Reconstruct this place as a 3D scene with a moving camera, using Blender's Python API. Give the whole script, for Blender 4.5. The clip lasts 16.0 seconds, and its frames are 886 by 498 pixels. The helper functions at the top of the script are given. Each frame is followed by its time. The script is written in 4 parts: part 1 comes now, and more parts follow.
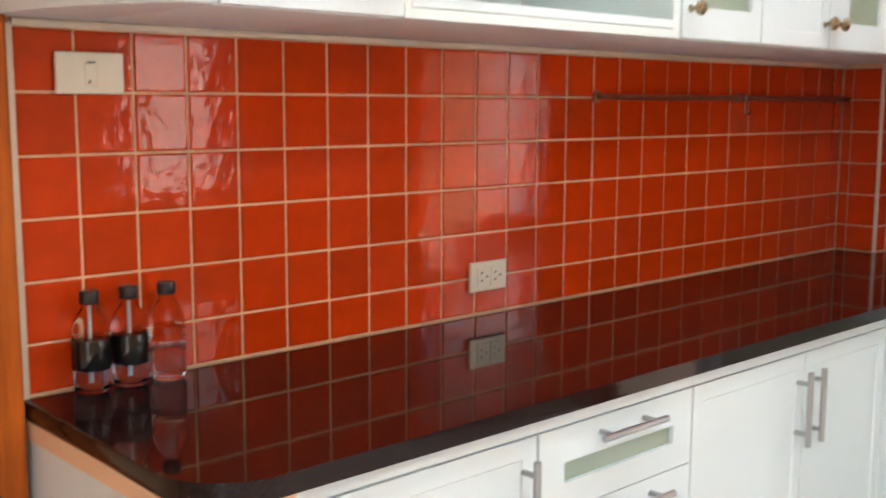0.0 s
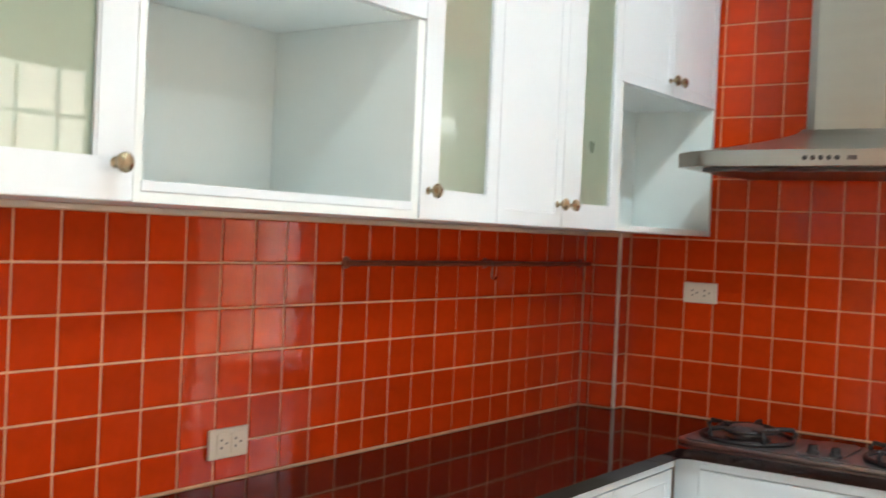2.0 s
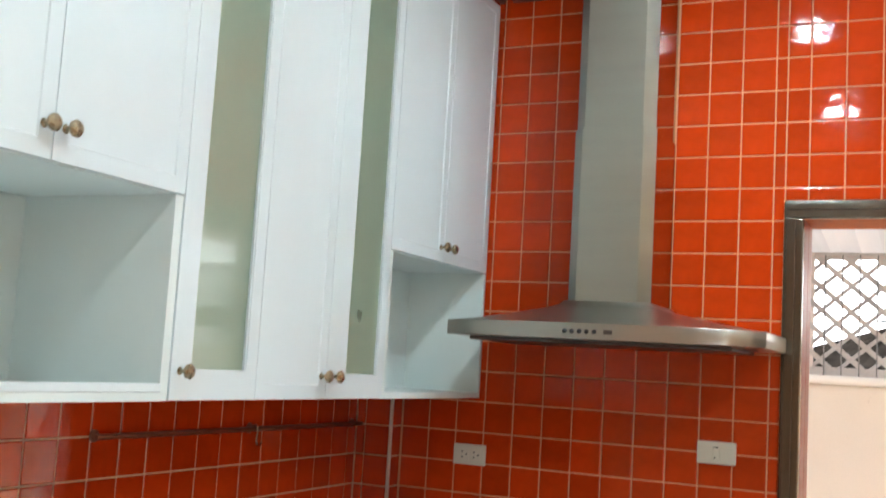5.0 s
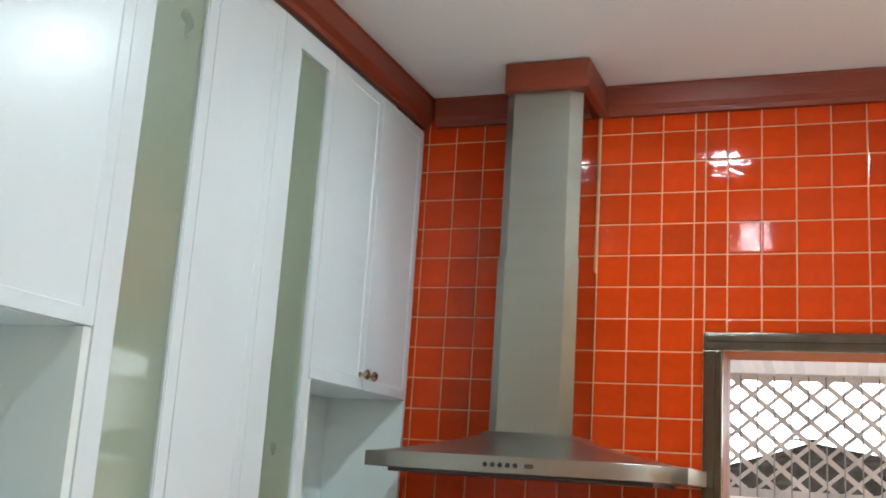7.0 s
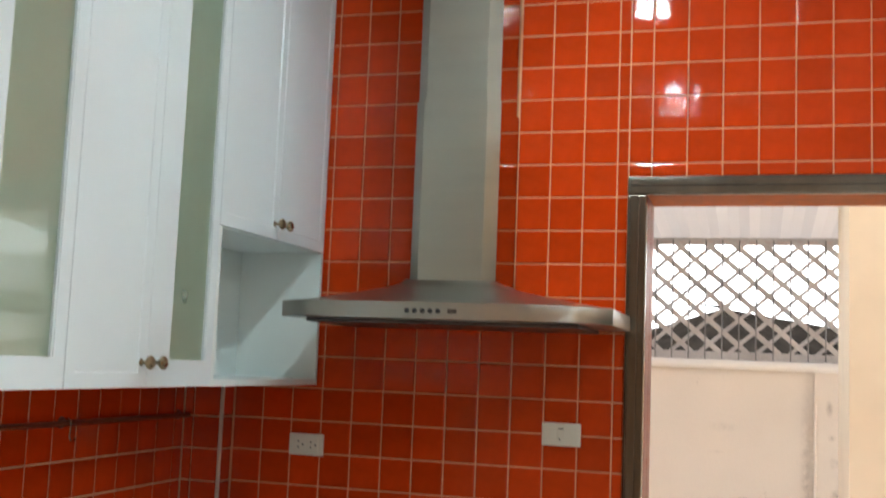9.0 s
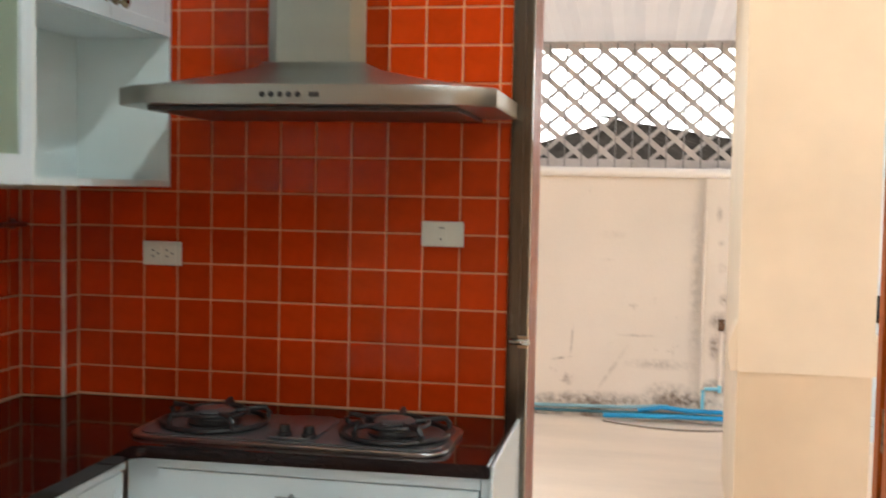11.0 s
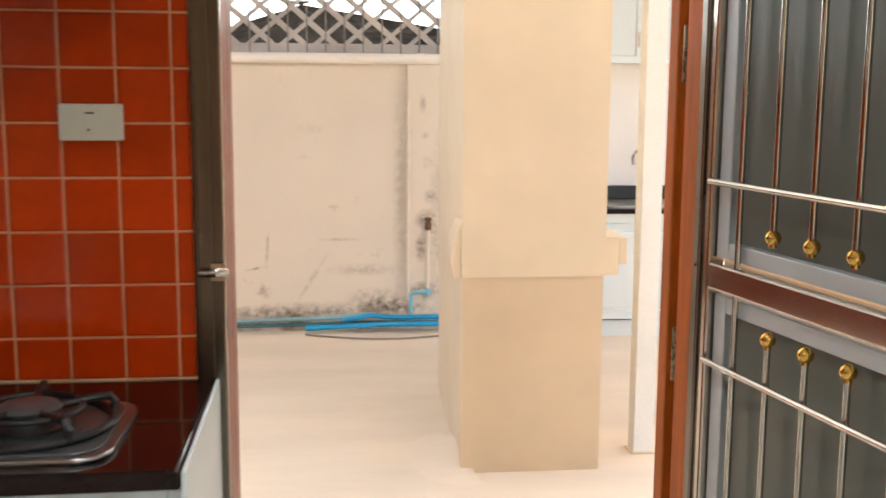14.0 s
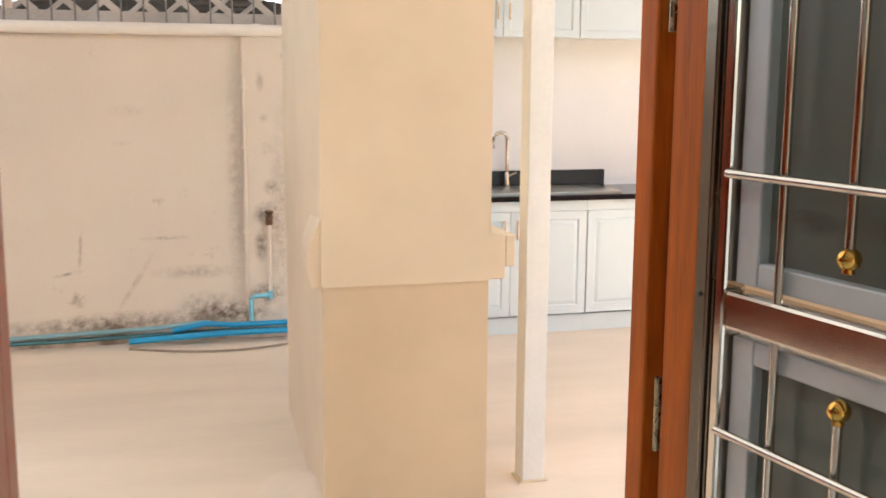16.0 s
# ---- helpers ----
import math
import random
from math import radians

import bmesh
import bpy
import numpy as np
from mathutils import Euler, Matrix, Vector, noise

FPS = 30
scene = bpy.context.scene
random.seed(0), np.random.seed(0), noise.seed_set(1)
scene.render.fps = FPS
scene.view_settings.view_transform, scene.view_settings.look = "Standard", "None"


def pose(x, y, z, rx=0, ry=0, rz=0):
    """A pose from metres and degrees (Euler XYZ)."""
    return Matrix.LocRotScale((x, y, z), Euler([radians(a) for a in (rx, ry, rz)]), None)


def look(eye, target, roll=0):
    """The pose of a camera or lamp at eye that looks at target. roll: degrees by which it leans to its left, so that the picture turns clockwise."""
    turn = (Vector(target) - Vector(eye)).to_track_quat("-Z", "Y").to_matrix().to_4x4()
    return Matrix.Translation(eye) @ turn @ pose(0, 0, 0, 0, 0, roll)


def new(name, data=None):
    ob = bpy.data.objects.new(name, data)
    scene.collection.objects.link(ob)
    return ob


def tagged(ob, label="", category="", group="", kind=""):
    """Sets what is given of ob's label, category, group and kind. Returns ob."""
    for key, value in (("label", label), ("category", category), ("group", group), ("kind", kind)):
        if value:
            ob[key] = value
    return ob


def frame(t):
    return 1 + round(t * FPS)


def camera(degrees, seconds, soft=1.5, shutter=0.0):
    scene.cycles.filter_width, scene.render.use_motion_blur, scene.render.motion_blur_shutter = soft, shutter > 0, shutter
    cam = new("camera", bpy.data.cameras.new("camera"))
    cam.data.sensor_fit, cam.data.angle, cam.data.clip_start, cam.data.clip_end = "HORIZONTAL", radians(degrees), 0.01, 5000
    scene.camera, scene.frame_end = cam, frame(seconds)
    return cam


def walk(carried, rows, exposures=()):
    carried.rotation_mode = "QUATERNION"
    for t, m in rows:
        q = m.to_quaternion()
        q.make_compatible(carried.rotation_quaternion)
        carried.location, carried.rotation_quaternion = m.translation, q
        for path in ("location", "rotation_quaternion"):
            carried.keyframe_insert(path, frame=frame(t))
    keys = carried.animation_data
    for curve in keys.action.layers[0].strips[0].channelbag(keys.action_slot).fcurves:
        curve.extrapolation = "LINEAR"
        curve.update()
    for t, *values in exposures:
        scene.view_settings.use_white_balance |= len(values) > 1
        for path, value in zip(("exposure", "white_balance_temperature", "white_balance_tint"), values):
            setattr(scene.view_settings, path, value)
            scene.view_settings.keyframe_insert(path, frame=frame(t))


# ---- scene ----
cam = camera(45.3, 16.0, 1.6, 0.7)
PATH = [
    (0, (1.741, -0.667, 1.34), (0.288, 0.68, 1.069), 0.2),
    (0.5, (1.788, -0.653, 1.341), (0.373, 0.746, 1.14), 0.5),
    (1, (1.795, -0.649, 1.405), (0.47, 0.841, 1.258), 1.9),
    (1.5, (1.805, -0.635, 1.432), (0.562, 0.93, 1.352), 2.5),
    (2, (1.833, -0.622, 1.447), (0.66, 0.998, 1.417), 2.5),
    (2.5, (1.837, -0.61, 1.46), (0.739, 1.062, 1.462), 2.7),
    (3, (1.853, -0.598, 1.479), (0.819, 1.113, 1.511), 2.7),
    (3.5, (1.872, -0.583, 1.503), (0.891, 1.158, 1.57), 2.8),
    (4, (1.866, -0.574, 1.528), (0.942, 1.197, 1.638), 3.0),
    (4.5, (1.881, -0.568, 1.559), (0.996, 1.219, 1.718), 3.2),
    (5, (1.884, -0.56, 1.586), (1.033, 1.237, 1.8), 3.4),
    (5.2, (1.89, -0.551, 1.605), (1.045, 1.247, 1.836), 3.7),
    (7.3, (1.86, -0.518, 1.652), (1.169, 1.308, 2.083), 3.6),
    (7.5, (1.859, -0.5, 1.648), (1.18, 1.332, 2.071), 3.5),
    (8, (1.829, -0.477, 1.614), (1.198, 1.382, 1.998), 3.1),
    (8.5, (1.818, -0.44, 1.58), (1.226, 1.448, 1.878), 2.6),
    (9, (1.813, -0.394, 1.562), (1.249, 1.513, 1.775), 2.3),
    (9.2, (1.816, -0.371, 1.554), (1.261, 1.543, 1.732), 2.1),
    (11.3, (1.790, 0.020, 1.462), (1.480, 1.990, 1.322), 1.0),
    (11.5, (1.766, 0.068, 1.448), (1.501, 2.045, 1.294), 0.9),
    (12, (1.711, 0.180, 1.443), (1.570, 2.165, 1.242), 0.8),
    (12.5, (1.675, 0.290, 1.443), (1.650, 2.276, 1.203), 0.9),
    (13, (1.671, 0.445, 1.414), (1.738, 2.428, 1.165), 1.0),
    (13.5, (1.688, 0.605, 1.414), (1.828, 2.582, 1.141), 0.8),
    (14, (1.694, 0.761, 1.421), (1.912, 2.727, 1.128), 0.4),
    (14.5, (1.683, 0.954, 1.392), (1.989, 2.909, 1.102), 0.5),
    (15, (1.674, 1.158, 1.383), (2.07, 3.095, 1.08), 0.5),
    (15.5, (1.678, 1.356, 1.392), (2.149, 3.27, 1.056), 0.4),
    (16, (1.693, 1.52, 1.375), (2.223, 3.422, 1.055), 0.4),
]
EXPOSE, SKY, SUN, WINDOW, SOUTH_FILL, LAMP = 1.6, 0.15, 4.8, 3.6, 1.6, 100.0
walk(cam, [(t, look(eye, aim, roll)) for t, eye, aim, roll in PATH], exposures=[
    (0.0, EXPOSE + 0.95, 6400, 10), (2.5, EXPOSE + 0.88, 6250, 9), (5.0, EXPOSE + 0.52, 6050, 5), (7.5, EXPOSE + 0.25, 6000, 5), (9.0, EXPOSE + 0.18, 6150, 5),
    (12.0, EXPOSE + 0.27, 6350, 5), (14.5, EXPOSE + 0.15, 6400, 4), (16.0, EXPOSE + 0.03, 6400, 5)])

# ---- world, sun and lamps ----
world = bpy.data.worlds.new("sky")
scene.world = world
world.use_nodes = True
sky = world.node_tree.nodes.new("ShaderNodeTexSky")
sky.sky_type = "NISHITA"
sky.sun_disc = False
sky.sun_elevation, sky.sun_rotation = radians(58), radians(200)
sky.dust_density = 4.0
world.node_tree.links.new(sky.outputs[0], world.node_tree.nodes["Background"].inputs[0])
world.node_tree.nodes["Background"].inputs[1].default_value = SKY

sun = new("sun", bpy.data.lights.new("sun", "SUN"))
sun.data.energy, sun.data.angle, sun.data.color = SUN, radians(25), (1.0, 0.96, 0.9)
sun.matrix_world = look((0, 0, 10), (0.9, 2.4, 0))


def area_lamp(name, where, aim, sx, sy, power, color):
    data = bpy.data.lights.new(name, "AREA")
    data.shape, data.size, data.size_y, data.energy, data.color = "RECTANGLE", sx, sy, power, color
    ob = new(name, data)
    ob.matrix_world = look(where, aim)
    return ob


area_lamp("window_daylight", (3.74, 2.41, 1.55), (0, 2.41, 1.55), 0.70, 1.28, WINDOW, (1.0, 0.96, 0.88))
# Unseen fill from the south through an added opening; no doorway known there.
area_lamp("added_south_fill", (2.9, -2.46, 1.05), (2.9, 0, 1.05), 0.84, 2.0, SOUTH_FILL, (0.92, 0.98, 1.0))

# ---- materials ----


def mat(name, color, rough=0.5, metal=0.0, grain=(60.0, 0.06), stain=(3.0, 0.06), bump=(80.0, 0.05), rough_var=0.08,
        coat=0.0, trans=0.0, ior=1.5, stretch=(1, 1, 1), random_var=0.0, coat_rough=0.03, bump_dist=0.002):
    """A surface with colour variation at two scales, uneven gloss and fine relief, in metres."""
    m = bpy.data.materials.new(name)
    m.use_nodes = True
    nt = m.node_tree
    n, link = nt.nodes, nt.links.new
    b = n["Principled BSDF"]
    tc, mp = n.new("ShaderNodeTexCoord"), n.new("ShaderNodeMapping")
    mp.inputs["Scale"].default_value = stretch
    link(tc.outputs["Object"], mp.inputs["Vector"])

    def noise_node(scale, detail):
        t = n.new("ShaderNodeTexNoise")
        t.inputs["Scale"].default_value, t.inputs["Detail"].default_value = scale, detail
        link(mp.outputs[0], t.inputs["Vector"])
        return t.outputs[0]

    fine, wide = noise_node(grain[0], 4.0), noise_node(stain[0], 3.0)

    def math_node(op, a, bb):
        t = n.new("ShaderNodeMath")
        t.operation = op
        for i, v in enumerate((a, bb)):
            if hasattr(v, "links"):
                link(v, t.inputs[i])
            else:
                t.inputs[i].default_value = v
        return t.outputs[0]

    f = math_node("MULTIPLY", math_node("SUBTRACT", fine, 0.5), 2 * grain[1])
    w = math_node("MULTIPLY", math_node("SUBTRACT", wide, 0.5), 4 * stain[1])
    value = math_node("ADD", math_node("ADD", f, w), 1.0)
    if random_var:
        info = n.new("ShaderNodeObjectInfo")
        r = math_node("MULTIPLY", math_node("SUBTRACT", info.outputs["Random"], 0.5), 2 * random_var)
        value = math_node("ADD", value, r)
    mix = n.new("ShaderNodeVectorMath")
    mix.operation = "SCALE"
    mix.inputs[0].default_value = color
    link(value, mix.inputs["Scale"])
    link(mix.outputs[0], b.inputs["Base Color"])
    link(math_node("ADD", math_node("MULTIPLY", math_node("SUBTRACT", wide, 0.5), 2 * rough_var), rough), b.inputs["Roughness"])
    if bump[1]:
        bn = n.new("ShaderNodeBump")
        bn.inputs["Strength"].default_value, bn.inputs["Distance"].default_value = bump[1], bump_dist
        link(noise_node(bump[0], 3.0), bn.inputs["Height"])
        link(bn.outputs[0], b.inputs["Normal"])
        if coat:
            link(bn.outputs[0], b.inputs["Coat Normal"])
    b.inputs["Metallic"].default_value, b.inputs["IOR"].default_value = metal, ior
    b.inputs["Coat Weight"].default_value, b.inputs["Coat Roughness"].default_value = coat, coat_rough
    b.inputs["Transmission Weight"].default_value = trans
    return m


def glow(name, color, strength):
    m = bpy.data.materials.new(name)
    m.use_nodes = True
    b = m.node_tree.nodes["Principled BSDF"]
    b.inputs["Emission Color"].default_value, b.inputs["Emission Strength"].default_value = (*color, 1), strength
    return m


TILE = mat("glazed_red_tile", (0.50, 0.040, 0.0035), 0.05, grain=(35, 0.10), stain=(9, 0.10), bump=(20, 0.72), rough_var=0.02,
           random_var=0.12, ior=1.34)
GROUT = mat("cream_grout", (0.74, 0.48, 0.29), 0.85, grain=(200, 0.12), stain=(5, 0.10), bump=(300, 0.3))
# Shaded copy of the cream grout: dimness and red bounce put into its colour.
GROUT_HOB = mat("red_shaded_grout", (0.66, 0.31, 0.155), 0.85, grain=(200, 0.12), stain=(5, 0.12), bump=(300, 0.3))
TRIM = mat("cream_tile_trim", (0.66, 0.56, 0.46), 0.4, stain=(6, 0.1))
GRANITE = mat("polished_dark_granite", (0.012, 0.0048, 0.0045), 0.05, grain=(420, 0.6), stain=(6, 0.15), bump=(30, 0.012), rough_var=0.02, ior=1.33)
WHITE = mat("white_satin_paint", (0.64, 0.715, 0.745), 0.30, grain=(40, 0.010), stain=(1.2, 0.010), bump=(14, 0.02), rough_var=0.015)
WHITE_IN = mat("white_laminate", (0.74, 0.81, 0.81), 0.40, grain=(60, 0.010), stain=(1.5, 0.012), bump=(60, 0.02))
NICHE = mat("pale_green_white_laminate", (0.685, 0.755, 0.745), 0.38, grain=(60, 0.010), stain=(1.5, 0.015), bump=(60, 0.02))
FROST = mat("green_frosted_glass", (0.44, 0.56, 0.43), 0.30, grain=(90, 0.02), stain=(4, 0.05), bump=(40, 0.01), trans=0.50, coat=0.9, coat_rough=0.02)
STEEL = mat("brushed_steel", (0.37, 0.37, 0.32), 0.30, 1.0, grain=(60, 0.02), stain=(1.5, 0.05), bump=(90, 0.012), stretch=(1, 1, 10), rough_var=0.03)
tangent = STEEL.node_tree.nodes.new("ShaderNodeTangent")
tangent.direction_type, tangent.axis = "RADIAL", "Z"
STEEL.node_tree.links.new(tangent.outputs[0], STEEL.node_tree.nodes["Principled BSDF"].inputs["Tangent"])
STEEL.node_tree.nodes["Principled BSDF"].inputs["Anisotropic"].default_value = 0.6
STEEL_SIDE = mat("polished_steel_flank", (0.40, 0.38, 0.34), 0.10, 1.0, grain=(60, 0.02), stain=(1.5, 0.05), bump=(40, 0.01), rough_var=0.03)
HOB_STEEL = mat("dulled_hob_steel", (0.13, 0.13, 0.135), 0.32, 0.6, grain=(120, 0.08), stain=(14, 0.15), bump=(80, 0.03))
SATIN = mat("satin_nickel", (0.40, 0.41, 0.42), 0.30, 1.0, grain=(80, 0.03), stain=(6, 0.04), bump=(60, 0.01))
STEEL_H = mat("brushed_steel_rim", (0.42, 0.41, 0.37), 0.30, 1.0, grain=(60, 0.02), stain=(2.5, 0.06), bump=(60, 0.015), stretch=(0.15, 2, 10), rough_var=0.04)
FRAME_STEEL = mat("dull_stainless_frame", (0.15, 0.13, 0.105), 0.24, 1.0, grain=(50, 0.08), stain=(3, 0.15), bump=(50, 0.05), stretch=(8, 8, 1))
CHROME = mat("polished_stainless", (0.54, 0.49, 0.43), 0.10, 1.0, grain=(40, 0.03), stain=(6, 0.06), bump=(30, 0.02), rough_var=0.04)
PEWTER = mat("antique_pewter", (0.28, 0.23, 0.15), 0.28, 1.0, grain=(200, 0.2), stain=(60, 0.2), bump=(200, 0.1))
BRASS = mat("polished_brass", (0.70, 0.42, 0.10), 0.14, 1.0, grain=(100, 0.1), stain=(40, 0.1), bump=(60, 0.05))
WOOD = mat("varnished_teak", (0.38, 0.085, 0.007), 0.55, grain=(40, 0.3), stain=(8, 0.3), bump=(60, 0.15), stretch=(6, 6, 0.5), ior=1.3)
CORNICE = mat("red_brown_stained_wood", (0.20, 0.032, 0.012), 0.38, grain=(40, 0.2), stain=(4, 0.12), bump=(60, 0.1), stretch=(0.6, 0.6, 5))
PLASTER = mat("peach_plaster", (0.72, 0.48, 0.31), 0.8, grain=(120, 0.05), stain=(1.6, 0.06), bump=(140, 0.15))
CEILING = mat("white_ceiling_paint", (0.74, 0.72, 0.70), 0.85, grain=(120, 0.03), stain=(1.2, 0.03), bump=(160, 0.1))
FLOOR = mat("cream_floor_tile", (0.74, 0.73, 0.71), 0.25, grain=(50, 0.05), stain=(3, 0.08), bump=(30, 0.03))
IVORY = mat("ivory_plastic", (0.70, 0.66, 0.56), 0.35, grain=(80, 0.01), stain=(20, 0.03), bump=(80, 0.02))
BLACK = mat("black_plastic", (0.012, 0.012, 0.013), 0.38, grain=(80, 0.1), stain=(20, 0.1), bump=(80, 0.05))
GLOSS_BLACK = mat("glossy_black_film", (0.006, 0.006, 0.007), 0.12, grain=(80, 0.1), stain=(20, 0.1), bump=(50, 0.1))
SOIL = mat("dark_soil", (0.05, 0.042, 0.032), 0.95, grain=(20, 0.3), stain=(0.5, 0.2), bump=(30, 0.4))
IRON = mat("black_cast_iron", (0.012, 0.010, 0.010), 0.45, grain=(150, 0.2), stain=(20, 0.2), bump=(150, 0.3))
DARK_STEEL = mat("dark_burner_metal", (0.10, 0.09, 0.085), 0.35, 0.9, grain=(150, 0.2), stain=(30, 0.2), bump=(100, 0.1))
RAIL_IRON = mat("dark_bronze_rail", (0.26, 0.11, 0.07), 0.30, 0.8, grain=(100, 0.2), stain=(12, 0.2), bump=(80, 0.05))
PET = mat("clear_plastic_bottle", (0.97, 0.97, 0.98), 0.04, grain=(80, 0.01), stain=(20, 0.01), bump=(40, 0.02), rough_var=0.02, trans=1.0, ior=1.16)
WATER = mat("water", (0.84, 0.83, 0.96), 0.01, grain=(80, 0.01), stain=(20, 0.01), bump=(40, 0.0), rough_var=0.0, trans=1.0, ior=1.33)
PANE = mat("tinted_door_glass", (0.115, 0.12, 0.098), 0.32, grain=(60, 0.02), stain=(3, 0.06), bump=(30, 0.01), rough_var=0.03, ior=1.45)
ALU = mat("grey_aluminium", (0.50, 0.51, 0.52), 0.45, 0.35, grain=(80, 0.04), stain=(5, 0.08), bump=(60, 0.03))
CONCRETE = mat("pale_yard_concrete", (0.77, 0.665, 0.545), 0.75, grain=(25, 0.05), stain=(1.1, 0.13), bump=(120, 0.25), stretch=(0.4, 1.8, 1))
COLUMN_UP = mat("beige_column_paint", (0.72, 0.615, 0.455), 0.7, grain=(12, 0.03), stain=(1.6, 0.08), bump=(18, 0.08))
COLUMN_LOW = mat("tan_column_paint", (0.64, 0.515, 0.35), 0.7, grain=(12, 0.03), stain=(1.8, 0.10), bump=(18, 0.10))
LATTICE = mat("weathered_grey_wood", (0.48, 0.45, 0.43), 0.8, grain=(60, 0.2), stain=(3, 0.2), bump=(80, 0.3))
ROD = mat("dull_grey_rod", (0.20, 0.19, 0.18), 0.5, 0.6, grain=(80, 0.1), stain=(6, 0.15), bump=(60, 0.05))
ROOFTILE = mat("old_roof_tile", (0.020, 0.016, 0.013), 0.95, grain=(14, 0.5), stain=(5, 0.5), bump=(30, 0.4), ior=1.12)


def translucent_sheet(name, color, share):
    """Plastic roofing; a share of the light goes through it."""
    m = mat(name, color, 0.5, grain=(30, 0.03), stain=(1.5, 0.06), bump=(20, 0.05))
    n, link = m.node_tree.nodes, m.node_tree.links.new
    b, end = n["Principled BSDF"], n["Material Output"]
    t, mix = n.new("ShaderNodeBsdfTranslucent"), n.new("ShaderNodeMixShader")
    t.inputs["Color"].default_value = (0.82, 0.81, 0.79, 1)
    mix.inputs[0].default_value = share
    link(b.outputs[0], mix.inputs[1])
    link(t.outputs[0], mix.inputs[2])
    link(mix.outputs[0], end.inputs[0])
    return m


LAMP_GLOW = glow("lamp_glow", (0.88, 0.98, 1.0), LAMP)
CANOPY = translucent_sheet("milky_roof_sheet", (0.55, 0.52, 0.50), 0.25)
CANOPY_FAR = translucent_sheet("dull_roof_sheet", (0.55, 0.49, 0.47), 0.05)
PVC = mat("blue_pvc", (0.02, 0.33, 0.62), 0.35, grain=(60, 0.06), stain=(6, 0.12), bump=(60, 0.05))
PVC_DARK = mat("dark_green_pipe", (0.05, 0.16, 0.19), 0.45, grain=(60, 0.1), stain=(6, 0.2), bump=(60, 0.05))
WHITE_WALL = mat("white_wall_tile", (0.80, 0.80, 0.80), 0.25, grain=(40, 0.02), stain=(2, 0.03), bump=(30, 0.03))
HOSE = mat("grey_hose", (0.30, 0.24, 0.18), 0.6)


YARD = -0.197


def yard_wall_material():
    """Peach plaster with grey mould patches and hairline streaks of irregular outline."""
    m = mat("stained_yard_plaster", (0.74, 0.66, 0.56), 0.85, grain=(90, 0.05), stain=(1.1, 0.07), bump=(110, 0.3))
    nt = m.node_tree
    n, link = nt.nodes, nt.links.new
    b = n["Principled BSDF"]
    base = b.inputs["Base Color"].links[0].from_socket
    tc = n.new("ShaderNodeTexCoord")
    sep = n.new("ShaderNodeSeparateXYZ")
    link(tc.outputs["Object"], sep.inputs[0])
    blot = n.new("ShaderNodeTexNoise")
    blot.inputs["Scale"].default_value, blot.inputs["Detail"].default_value, blot.inputs["Roughness"].default_value = 3.2, 8, 0.68
    link(tc.outputs["Object"], blot.inputs["Vector"])
    # splashes reach up unevenly from the pipe run
    low = n.new("ShaderNodeMapRange")
    low.inputs["From Min"].default_value, low.inputs["From Max"].default_value = -0.25, 0.75
    low.inputs["To Min"].default_value, low.inputs["To Max"].default_value = 0.13, -0.03
    link(sep.outputs["Z"], low.inputs["Value"])
    add = n.new("ShaderNodeMath")
    link(blot.outputs[0], add.inputs[0])
    link(low.outputs[0], add.inputs[1])
    ramp = n.new("ShaderNodeValToRGB")
    ramp.color_ramp.elements[0].position, ramp.color_ramp.elements[1].position = 0.60, 0.76
    link(add.outputs[0], ramp.inputs[0])
    mix = n.new("ShaderNodeMix")
    mix.data_type = "RGBA"
    link(ramp.outputs[0], mix.inputs["Factor"])
    link(base, mix.inputs["A"])
    mix.inputs["B"].default_value = (0.24, 0.17, 0.12, 1)
    # single marks: where on the wall (x, z), half sizes, turn and strength
    crumble = n.new("ShaderNodeTexNoise")
    crumble.inputs["Scale"].default_value, crumble.inputs["Detail"].default_value, crumble.inputs["Roughness"].default_value = 22.0, 10, 0.8
    link(tc.outputs["Object"], crumble.inputs["Vector"])
    crisp = n.new("ShaderNodeMapRange")
    crisp.inputs["From Min"].default_value, crisp.inputs["From Max"].default_value = 0.40, 0.60
    link(crumble.outputs[0], crisp.inputs["Value"])
    marks = [(2.37, 0.56, 0.10, 0.09, 0, 1.1), (2.33, 0.37, 0.05, 0.11, 0, 1.2), (2.35, 0.07, 0.12, 0.08, 0, 1.3), (2.34, 1.34, 0.03, 0.07, 0, 0.6),
             (2.36, 1.13, 0.035, 0.03, 0, 0.6), (2.37, 0.95, 0.04, 0.05, 0, 0.4), (2.39, 0.72, 0.05, 0.05, 0, 0.9), (2.02, -0.01, 0.22, 0.12, 0, 0.8),
             (2.20, -0.05, 0.26, 0.09, 0, 1.1), (1.60, -0.06, 0.60, 0.07, 0, 0.8), (1.60, 0.17, 0.24, 0.022, -58, 0.45), (1.78, 0.428, 0.17, 0.015, 0, 0.6),
             (1.297, 0.36, 0.014, 0.15, 4, 0.8), (1.23, 0.235, 0.10, 0.014, -10, 0.9), (1.59, 1.17, 0.14, 0.04, 0, 0.2), (1.55, 0.983, 0.07, 0.02, 0, 0.25),
             (2.19, 0.75, 0.06, 0.95, 0, 0.35), (2.46, 0.5, 0.09, 0.8, 0, 0.45), (1.95, 0.22, 0.30, 0.05, 0, 0.5), (1.1, -0.08, 0.8, 0.06, 0, 0.7)]
    total = None
